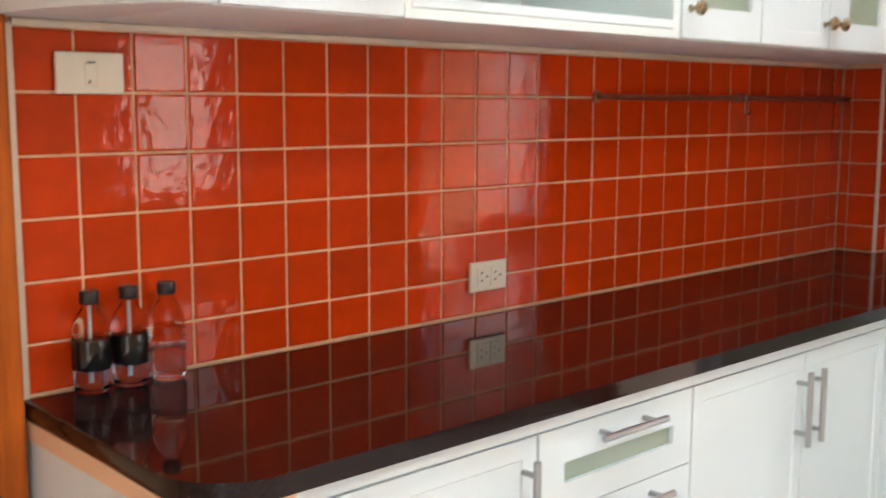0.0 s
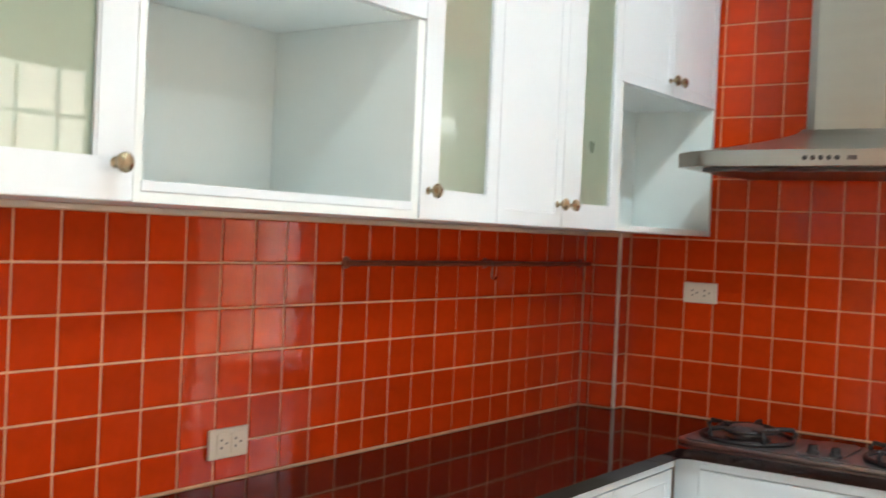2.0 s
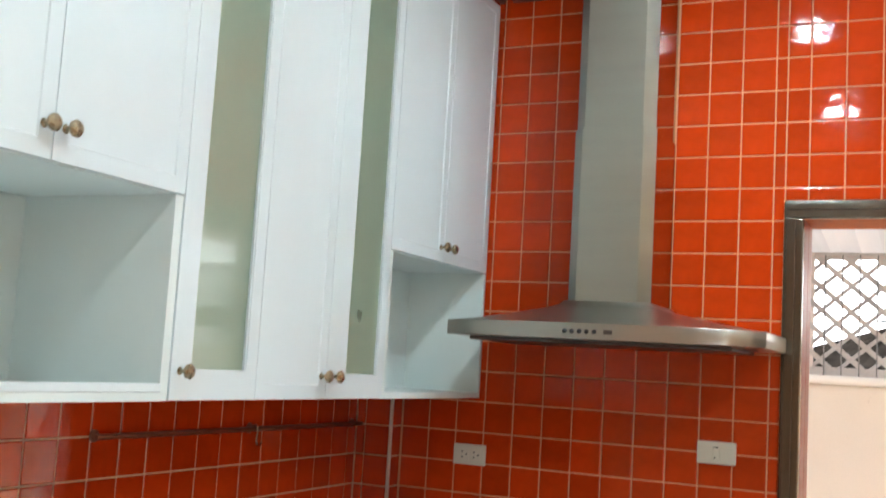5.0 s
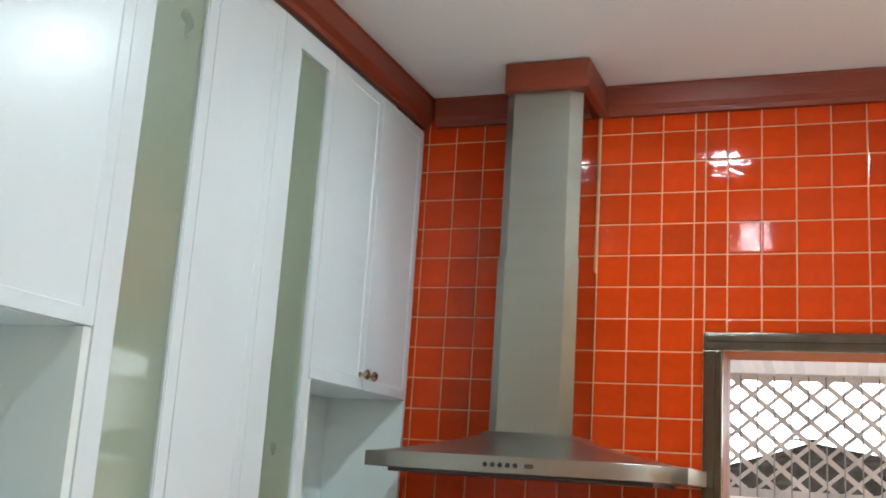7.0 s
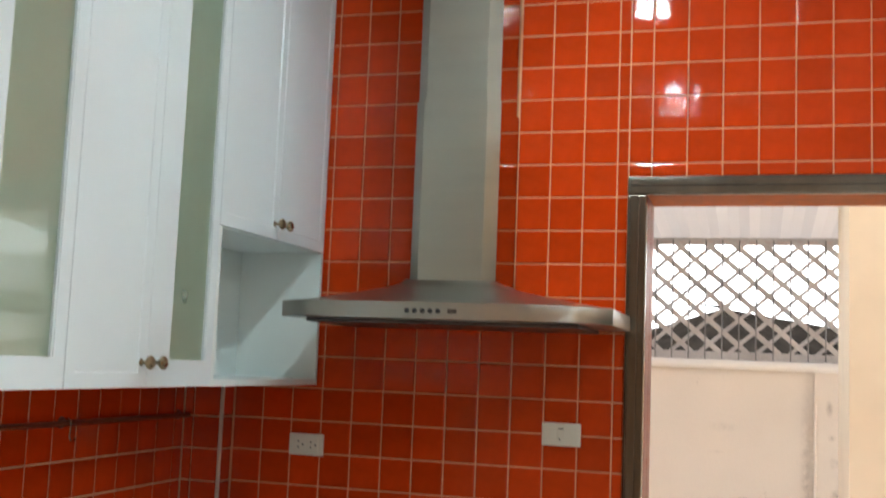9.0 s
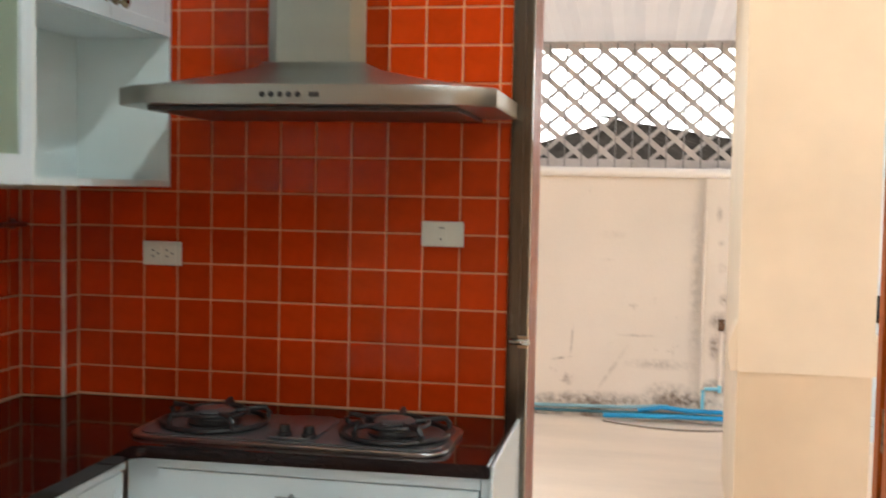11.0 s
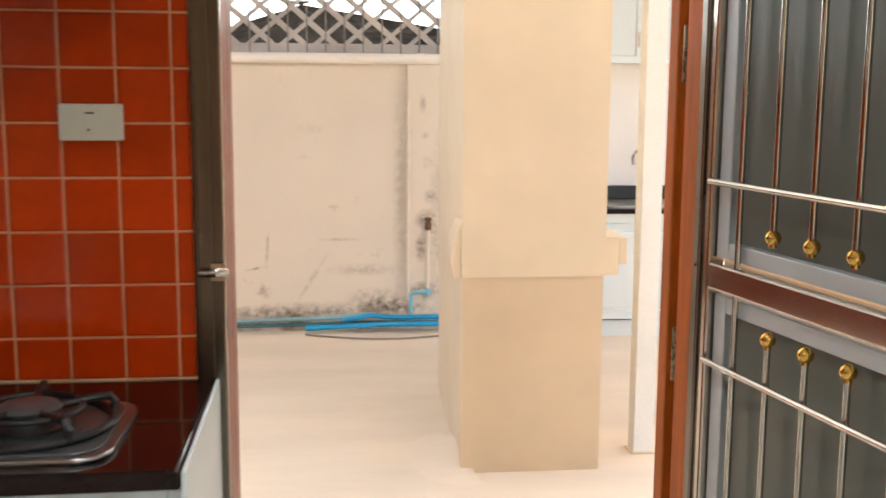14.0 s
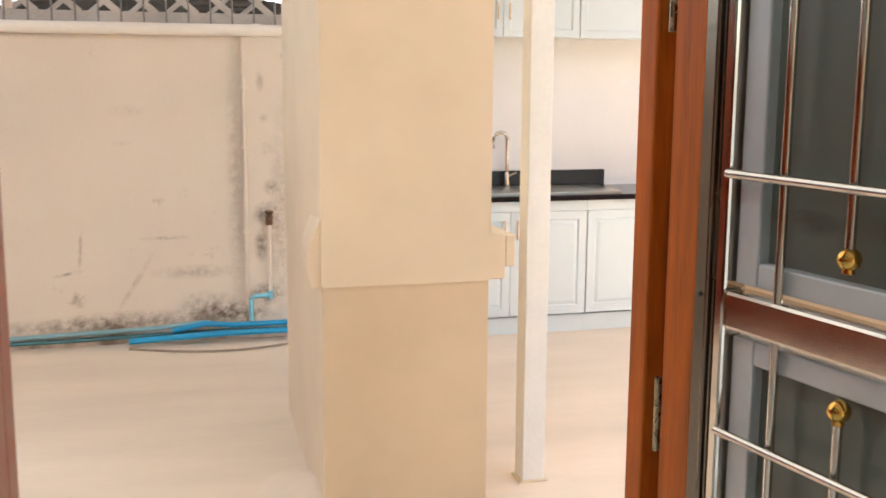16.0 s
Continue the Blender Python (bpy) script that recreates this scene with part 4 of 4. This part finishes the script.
# lattice screen on the wall
lattice = thing("lattice_screen", (1.0, YW + 0.05, 1.668), "weathered grey wooden lattice screen on the garden wall", "lattice")
LZ0, LZ1, LX0, LX1 = 1.72, 2.575, -1.5, 3.2
part("bottom_rail", box(LX0, LX1, YW + 0.02, YW + 0.075, 1.6685, LZ0 + 0.01, 0.004), LATTICE, lattice)
part("top_rail", box(LX0, LX1, YW + 0.02, YW + 0.042, LZ1 + 0.001, LZ1 + 0.02, 0.003), LATTICE, lattice)
part("end_post", box(0.945, 1.003, YW + 0.015, YW + 0.072, LZ0 + 0.0105, LZ1 + 0.02, 0.004), mat("pale_painted_post", (0.66, 0.58, 0.54), 0.7), lattice, "pale upright post")
rng = random.Random(5)
STEP, RISE = 0.214, 0.86
for way, y in ((-1, YW + 0.008), (1, YW + 0.050)):
    for k in range(-22, 14):
        # x at the bottom and at the top of a slat, clipped at the ends of the screen
        x0 = 1.99 + 0.5 * (1 + way) * 0.06 + STEP * k + rng.uniform(-0.012, 0.012)
        x1 = x0 + way * (LZ1 - LZ0) / RISE
        ends = []
        for x, z in ((x0, LZ0), (x1, LZ1)):
            xc = min(max(x, LX0), LX1)
            ends.append(Vector((xc, y, LZ0 + (xc - x0) * way * RISE)))
        d = ends[1] - ends[0]
        if d.length < 0.08 or abs(d.z) < 0.05:
            continue
        ln = d.length
        bm = box(-ln / 2, ln / 2, -0.006, 0.006, -0.019 if way < 0 else -0.014, 0.019 if way < 0 else 0.014, 0.0015, 1)
        bm.transform(Matrix.Translation((ends[0] + ends[1]) / 2) @ Matrix.Rotation(-math.atan2(d.z, d.x), 4, "Y"))
        part("slat", bm, LATTICE, lattice)

for k in range(36):
    x = -1.381 + 0.1233 * k
    part("rod", tube([(x, YW - 0.004, LZ0 - 0.052), (x, YW - 0.004, LZ1)], 0.0048, 8), ROD, lattice, "thin dark steel rod", True)

# neighbour's roof behind the screen
house = thing("neighbour_house", (0.6, 13.5, YARD - 0.02), "neighbouring house with an old grey tiled roof", "house")
part("wall", box(-5.0, 6.4, 11.8, 15.5, YARD - 0.02, 1.55), YARD_WALL, house)
rows = 12
for k in range(rows):
    # courses narrow to the apex, the flank on one side steeper than on the other
    bm = bmesh.new()
    z0, z1 = 1.53 + 0.76 * k / rows + 0.03, 1.53 + 0.76 * (k + 1) / rows + 0.055
    y0, y1 = 11.2 + 0.9 * k / rows, 11.2 + 0.9 * (k + 1) / rows + 0.05
    l0, l1 = [1.46 - (2.30 - z) / 0.34 for z in (z0, z1)]
    r0, r1 = [1.46 + (2.30 - z) / 0.165 for z in (z0, z1)]
    cols = 40
    low, top = [], []
    for c in range(cols + 1):
        f = c / cols
        low.append(bm.verts.new((l0 + (r0 - l0) * f, y0, z0 + (0.004 if c % 2 else -0.004))))
        top.append(bm.verts.new((l1 + (r1 - l1) * f, y1, z1 + (0.004 if c % 2 else -0.004))))
    for c in range(cols):
        bm.faces.new((low[c], low[c + 1], top[c + 1], top[c]))
    bmesh.ops.solidify(bm, geom=bm.faces[:], thickness=0.025)
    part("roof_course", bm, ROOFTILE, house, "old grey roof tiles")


# sheet roof over the yard
canopy = thing("canopy_roof", (1.6, 5.7, 2.55), "off-white ribbed sheet roof over the yard", "roof")


def canopy_z(y):
    return 3.02 - 0.42 * (y - 3.06) / (8.15 - 3.06)


def sheet_row(y0, y1, drop):
    """A row of ribbed sheets from y0 to y1, ribs down the slope."""
    bm = bmesh.new()
    near, far = [], []
    # The unseen east edge stops at x 5.25 to let daylight in.
    for i in range(97):
        x, rib = -1.7 + 6.95 * i / 96, (0.022 if i % 3 == 0 else 0.0) + drop
        near.append(bm.verts.new((x, y0, canopy_z(y0) - rib)))
        far.append(bm.verts.new((x, y1, canopy_z(y1) - rib)))
    for i in range(96):
        bm.faces.new((near[i], near[i + 1], far[i + 1], far[i]))
    return bm


# Near row is unseen, made more translucent to light the yard below.
part("sheet", sheet_row(3.06, 6.02, 0.0), CANOPY, canopy, "unseen near sheet, made translucent to light the yard")
part("sheet", sheet_row(5.95, 8.15, 0.006), CANOPY_FAR, canopy, "dull off-white sheet")
part("edge_beam", box(-1.6, 5.2, 8.02, 8.07, 2.555, 2.598, 0.004), mat("pinkish_steel_beam", (0.55, 0.46, 0.42), 0.6), canopy)

# painted pier in the yard
pier = thing("yard_pier", (2.55, 5.7, YARD), "thick beige rendered pier with a darker lower part", "pier", kind="structure")
lean = [(2.252, 5.080), (2.862, 5.080), (2.862, 6.45), (2.300, 6.45)]
part("shaft", prism(lean, 0.655, 2.80), COLUMN_UP, pier, "beige painted shaft")
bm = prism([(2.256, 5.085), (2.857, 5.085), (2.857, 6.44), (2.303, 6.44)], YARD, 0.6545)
# West side gets the lighter paint: side light put into the colour.
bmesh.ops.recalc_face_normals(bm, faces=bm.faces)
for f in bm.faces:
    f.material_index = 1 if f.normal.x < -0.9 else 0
part("base", bm, [COLUMN_LOW, COLUMN_UP], pier, "darker tan lower part, its west side coloured lighter for side light")
part("ledge", add_box(box(2.8625, 2.925, 5.10, 5.40, 0.655, 0.82, 0.004), 2.9255, 2.962, 5.10, 5.40, 0.70, 0.815, 0.004), COLUMN_UP, pier, "small stepped plaster ledge")
bm = bmesh.new()
foot = []
for f, z in ((1.0, YARD), (0.75, YARD + 0.010), (0.4, YARD + 0.028), (0.1, YARD + 0.065)):
    foot.append([bm.verts.new((x, y, z)) for x, y in arc(2.262, 5.30, 0.02 + 0.20 * f, 100, 290, 12, 0.10 + 0.26 * f)] + [bm.verts.new((2.30, 5.17, z))])
for a, b in zip(foot, foot[1:]):
    for k in range(len(a)):
        bm.faces.new((a[k], a[(k + 1) % len(a)], b[(k + 1) % len(a)], b[k]))
bm.faces.new(foot[-1])
part("cement_fillet", bm, CONCRETE, pier, "rounded cement fillet at the foot", True)
bulge = [(-0.03, 0.655), (-0.048, 0.72), (-0.040, 0.80), (-0.012, 0.87), (0.0, 0.90), (0.01, 0.66)]
bm = bmesh.new()
ends = [[bm.verts.new((2.254 + dx + 0.02 * t, 5.09 + 0.30 * t, z)) for dx, z in bulge] for t in (0.0, 1.0)]
for k in range(len(bulge)):
    bm.faces.new((ends[0][k], ends[0][(k + 1) % 6], ends[1][(k + 1) % 6], ends[1][k]))
bm.faces.new(ends[0])
bm.faces.new(ends[1][::-1])
part("plaster_lip", bm, COLUMN_UP, pier, "sloping plaster lip", True)

post = thing("canopy_post", (3.112, 5.31, YARD), "square white painted steel post under the canopy", "post")
part("shaft", box(3.066, 3.158, 5.264, 5.356, YARD + 0.006, canopy_z(5.3) - 0.03, 0.004), mat("white_steel_paint", (0.82, 0.83, 0.80), 0.4), post)
part("foot_plate", box(3.055, 3.169, 5.253, 5.367, YARD, YARD + 0.006, 0.001), COLUMN_UP, post)

# pipes along the wall's foot
pipes = thing("water_pipes", (1.4, YW - 0.05, YARD), "blue plastic water pipes along the garden wall's foot", "pipes")
FADED = mat("faded_blue_pvc", (0.24, 0.42, 0.47), 0.5, grain=(60, 0.1), stain=(4, 0.2), bump=(60, 0.05))
part("pipe", tube([(-1.5, YW - 0.03, -0.130), (0.9, YW - 0.03, -0.125), (1.7, YW - 0.035, -0.105), (1.98, YW - 0.05, -0.080), (2.02, YW - 0.05, -0.080)], 0.014, 10), FADED, pipes, "faded blue pipe", smooth=True)
part("pipe", tube([(1.80, YW - 0.072, -0.118), (1.98, YW - 0.078, -0.082), (2.15, YW - 0.085, -0.098), (3.1, YW - 0.085, -0.098)], 0.017, 10), PVC, pipes, smooth=True)
part("pipe", tube([(1.55, YW - 0.10, -0.160), (1.78, YW - 0.11, -0.150), (2.1, YW - 0.115, -0.138), (3.1, YW - 0.12, -0.140)], 0.018, 10), PVC, pipes, smooth=True)
part("pipe", tube([(-1.5, YW - 0.025, -0.163), (1.2, YW - 0.03, -0.155), (1.9, YW - 0.03, -0.140), (3.1, YW - 0.03, -0.15)], 0.012, 10), PVC_DARK, pipes, "dark green pipe", smooth=True)
tap = thing("yard_tap", (2.30, YW - 0.07, -0.1), "pale blue plastic tap pipe on the garden wall", "tap")
bm = tube([(2.262, YW - 0.062, -0.085), (2.262, YW - 0.062, 0.055), (2.275, YW - 0.062, 0.066), (2.375, YW - 0.062, 0.070)], 0.013, 10)
add_tube(bm, [(2.378, YW - 0.062, 0.045), (2.378, YW - 0.062, 0.098)], 0.015, 10)
part("pipe", bm, mat("pale_blue_pvc", (0.22, 0.58, 0.72), 0.35), tap, smooth=True)
CREAM_PIPE = mat("painted_cream_pipe", (0.78, 0.70, 0.60), 0.5, grain=(60, 0.04), stain=(6, 0.10), bump=(60, 0.05))
part("riser", tube([(2.378, YW - 0.062, 0.096), (2.378, YW - 0.062, 0.50)], 0.012, 10), CREAM_PIPE, tap, "cream painted riser pipe", True)
part("valve", add_tube(lathe([(0.016, 0.0), (0.022, 0.01), (0.022, 0.05), (0.014, 0.06), (0.026, 0.075), (0.024, 0.085)], (2.378, YW - 0.062, 0.495), seg=14), [(2.378, YW - 0.062, 0.53), (2.378, YW - 0.12, 0.53), (2.378, YW - 0.13, 0.505)], 0.011, 8), mat("rusty_brass_tap", (0.16, 0.09, 0.05), 0.55, 0.6, grain=(90, 0.3), stain=(30, 0.3), bump=(90, 0.2)), tap, "rusty brass tap", True)
conduit = thing("wall_conduit", (2.242, YW - 0.05, 0.07), "thin cream painted conduit up the garden wall's pilaster", "pipe")
part("pipe", tube([(2.244, YW - 0.048, 0.075), (2.244, YW - 0.048, 1.36)], 0.011, 10), CREAM_PIPE, conduit, smooth=True)
for z in (0.45, 0.95, 1.30):
    part("clip", box(2.226, 2.262, YW - 0.060, YW - 0.0355, z, z + 0.012, 0.001), CREAM_PIPE, conduit)
hose = thing("garden_hose", (2.0, 7.6, YARD), "thin grey hose lying in a curve on the yard floor", "hose")
part("hose", tube([(1.55 + 1.1 * f, YW - 0.16 - 0.17 * math.sin(math.pi * f), YARD + 0.008) for f in [k / 14 for k in range(15)]], 0.007, 8), HOSE, hose, smooth=True)

# outdoor kitchen beyond the post
solid("wall_outdoor_kitchen", box(3.25, 7.0, 8.10, 8.25, YARD, 2.7), WHITE_WALL, "white tiled wall of the outdoor kitchen", "wall", kind="structure")
solid("wall_yard_east", box(7.0, 7.15, 3.05, 8.25, YARD, 2.7), PLASTER, "peach plastered yard wall", "wall", kind="structure")
OC = 0.668
for k in range(3):
    x0 = 3.30 + 1.00 * k
    ob = thing("sink_cabinet", (x0 + 0.5, 7.8, YARD), "white panelled outdoor kitchen base cabinet", "cabinet", "outdoor kitchen cabinets")
    part("carcass", box(x0, x0 + 0.999, 7.60, 8.09, YARD + 0.125, OC - 0.035), WHITE_IN, ob)
    part("plinth", box(x0, x0 + 0.999, 7.585, 8.05, YARD, YARD + 0.106), WHITE, ob)
    for j in range(2):
        a = x0 + 0.004 + 0.4975 * j
        bm = box(a, a + 0.4935, 7.550, 7.569, YARD + 0.122, OC - 0.10)
        face = min(bm.faces, key=lambda f: f.calc_center_median().y)
        bmesh.ops.inset_region(bm, faces=[face], thickness=0.07, depth=0.0)
        bmesh.ops.inset_region(bm, faces=[face], thickness=0.012, depth=-0.010)
        bmesh.ops.inset_region(bm, faces=[face], thickness=0.03, depth=0.008)
        dd = part("door", bm, WHITE, ob)
        hx = a + (0.455 if j == 0 else 0.038)
        part("handle", tube([(hx, 7.535, 0.40), (hx, 7.535, 0.52)], 0.006, 8), CHROME, dd, "chrome handle", True)
    part("top_rail", box(x0, x0 + 0.999, 7.552, 7.569, OC - 0.097, OC - 0.036), WHITE, ob)
    up = thing("upper_cabinet", (x0 + 0.5, 7.95, 1.62), "white panelled outdoor kitchen wall cabinet", "cabinet", "outdoor kitchen cabinets")
    part("carcass", box(x0, x0 + 0.999, 7.77, 8.095, 1.625, 2.42), WHITE_IN, up)
    for j in range(2):
        a = x0 + 0.004 + 0.4975 * j
        bm = box(a, a + 0.4935, 7.750, 7.769, 1.62, 2.42)
        face = min(bm.faces, key=lambda f: f.calc_center_median().y)
        bmesh.ops.inset_region(bm, faces=[face], thickness=0.06, depth=0.0)
        bmesh.ops.inset_region(bm, faces=[face], thickness=0.010, depth=-0.009)
        dd = part("door", bm, WHITE, up)
        hx = a + (0.458 if j == 0 else 0.035)
        part("handle", tube([(hx, 7.735, 1.72), (hx, 7.735, 1.82)], 0.006, 8), CHROME, dd, "chrome handle", True)
solid("outdoor_worktop", box(3.28, 6.32, 7.52, 8.099, OC - 0.034, OC, 0.006), GRANITE, "black granite outdoor worktop", "worktop")
solid("outdoor_upstand", box(3.28, 4.636, 8.07, 8.099, OC + 0.0005, OC + 0.105, 0.003), BLACK, "black stone upstand behind the outdoor sink", "upstand")
sink = thing("steel_sink", (4.0, 7.8, OC), "stainless steel sink with drainer in the black worktop", "sink")
part("tray", prism(rounded(3.55, 4.55, 7.58, 8.02, 0.04), OC, OC + 0.012, 0.004), STEEL_H, sink, smooth=True)
faucet = thing("swan_neck_tap", (3.93, 8.0, OC + 0.012), "chrome swan-neck kitchen tap at the outdoor sink", "tap")
bm = lathe([(0.028, 0), (0.028, 0.01), (0.018, 0.016), (0.016, 0.09), (0.012, 0.10)], (3.93, 8.02, OC + 0.0005), seg=16)
add_tube(bm, [(3.93, 8.02, OC + 0.09), (3.93, 8.02, OC + 0.30)] + [(3.93 - 0.05 + 0.05 * math.cos(a), 8.02 - 0.02 * math.sin(a), OC + 0.30 + 0.06 * math.sin(a)) for a in [math.pi * k / 8 for k in range(1, 9)]] + [(3.83, 8.0, OC + 0.26)], 0.011, 10)
add_tube(bm, [(3.93, 8.02, OC + 0.07), (3.99, 8.00, OC + 0.10)], 0.007, 8)
part("spout", bm, CHROME, faucet, smooth=True)

# ---- wall tiles, one object each ----
TILE_MESHES = {}
tile_rng = random.Random(11)
JOINT = 0.0048


def tile_mesh(w, h):
    key = (round(w, 4), round(h, 4))
    if key not in TILE_MESHES:
        bm = bmesh.new()
        t, c, d = 0.006, 0.0032, 0.0020
        rings = []
        for inset, out in ((0.0, -t), (0.0, -d), (c * 0.35, -d * 0.3), (c, 0.0)):
            rings.append([bm.verts.new((sx * (w / 2 - inset), -out, sz * (h / 2 - inset))) for sx, sz in ((-1, -1), (1, -1), (1, 1), (-1, 1))])
        for a, b in zip(rings, rings[1:]):
            for k in range(4):
                bm.faces.new((a[k], a[(k + 1) % 4], b[(k + 1) % 4], b[k]))
        bm.faces.new(rings[-1])
        TILE_MESHES[key] = mesh_of("tile", bm, TILE)
    return TILE_MESHES[key]


def lay(parent, axis, plane, spans, rows, skip=None):
    """Tiles on a wall: axis 'x' faces +x and runs in y, axis 'y' faces -y and runs in x."""
    base = MW[parent.name].inverted()
    for a0, a1 in spans:
        for z0, z1 in rows:
            if skip and skip(a0, a1, z0, z1):
                continue
            w, h = a1 - a0 - JOINT, z1 - z0 - JOINT
            if w < 0.012 or h < 0.012:
                continue
            ob = new("tile", tile_mesh(w, h))
            ob.parent = parent
            c, z = (a0 + a1) / 2, (z0 + z1) / 2
            tilt = [tile_rng.gauss(0, 0.22) for _ in range(2)]
            lift = tile_rng.uniform(-0.0006, 0.0006)
            m = pose(plane + lift, c, z, 0, 0, 90) if axis == "x" else pose(c, plane - lift, z, 0, 0, 0)
            ob.matrix_basis = base @ m @ pose(0, 0, 0, tilt[0], 0, tilt[1])


def cuts(lo, hi, origin, pitch):
    k0 = math.ceil((lo - origin) / pitch + 1e-6)
    marks = [lo]
    k = k0
    while origin + k * pitch < hi - 1e-6:
        marks.append(origin + k * pitch)
        k += 1
    marks.append(hi)
    return list(zip(marks, marks[1:]))


low_rows = cuts(COUNTER + 0.002, 1.462, ROW0, PITCH)
all_rows = cuts(COUNTER + 0.002, CEIL - 0.06, ROW0, PITCH)
lay(wall_west, "x", 0.0, cuts(0.0, PIER_Y, 0.0, PITCH), low_rows)
lay(wall_north, "y", YB, cuts(PIER_X, DOOR_L, GRID_X, PITCH), all_rows, lambda a0, a1, z0, z1: (a1 < 0.44 and z0 > 1.50) or (a0 > 0.86 and a1 < 1.09 and z0 > 1.85))
lay(wall_over_door, "y", YB, cuts(DOOR_L, 2.72, GRID_X, PITCH), cuts(DOOR_T, CEIL - 0.06, ROW0, PITCH))
pier_wall = bpy.data.objects["wall_corner_pier"]
lay(pier_wall, "y", PIER_Y, cuts(0.0, PIER_X - 0.008, PIER_X, PITCH), low_rows)
lay(pier_wall, "x", PIER_X, cuts(PIER_Y + 0.009, YB, PIER_Y, PITCH), low_rows)
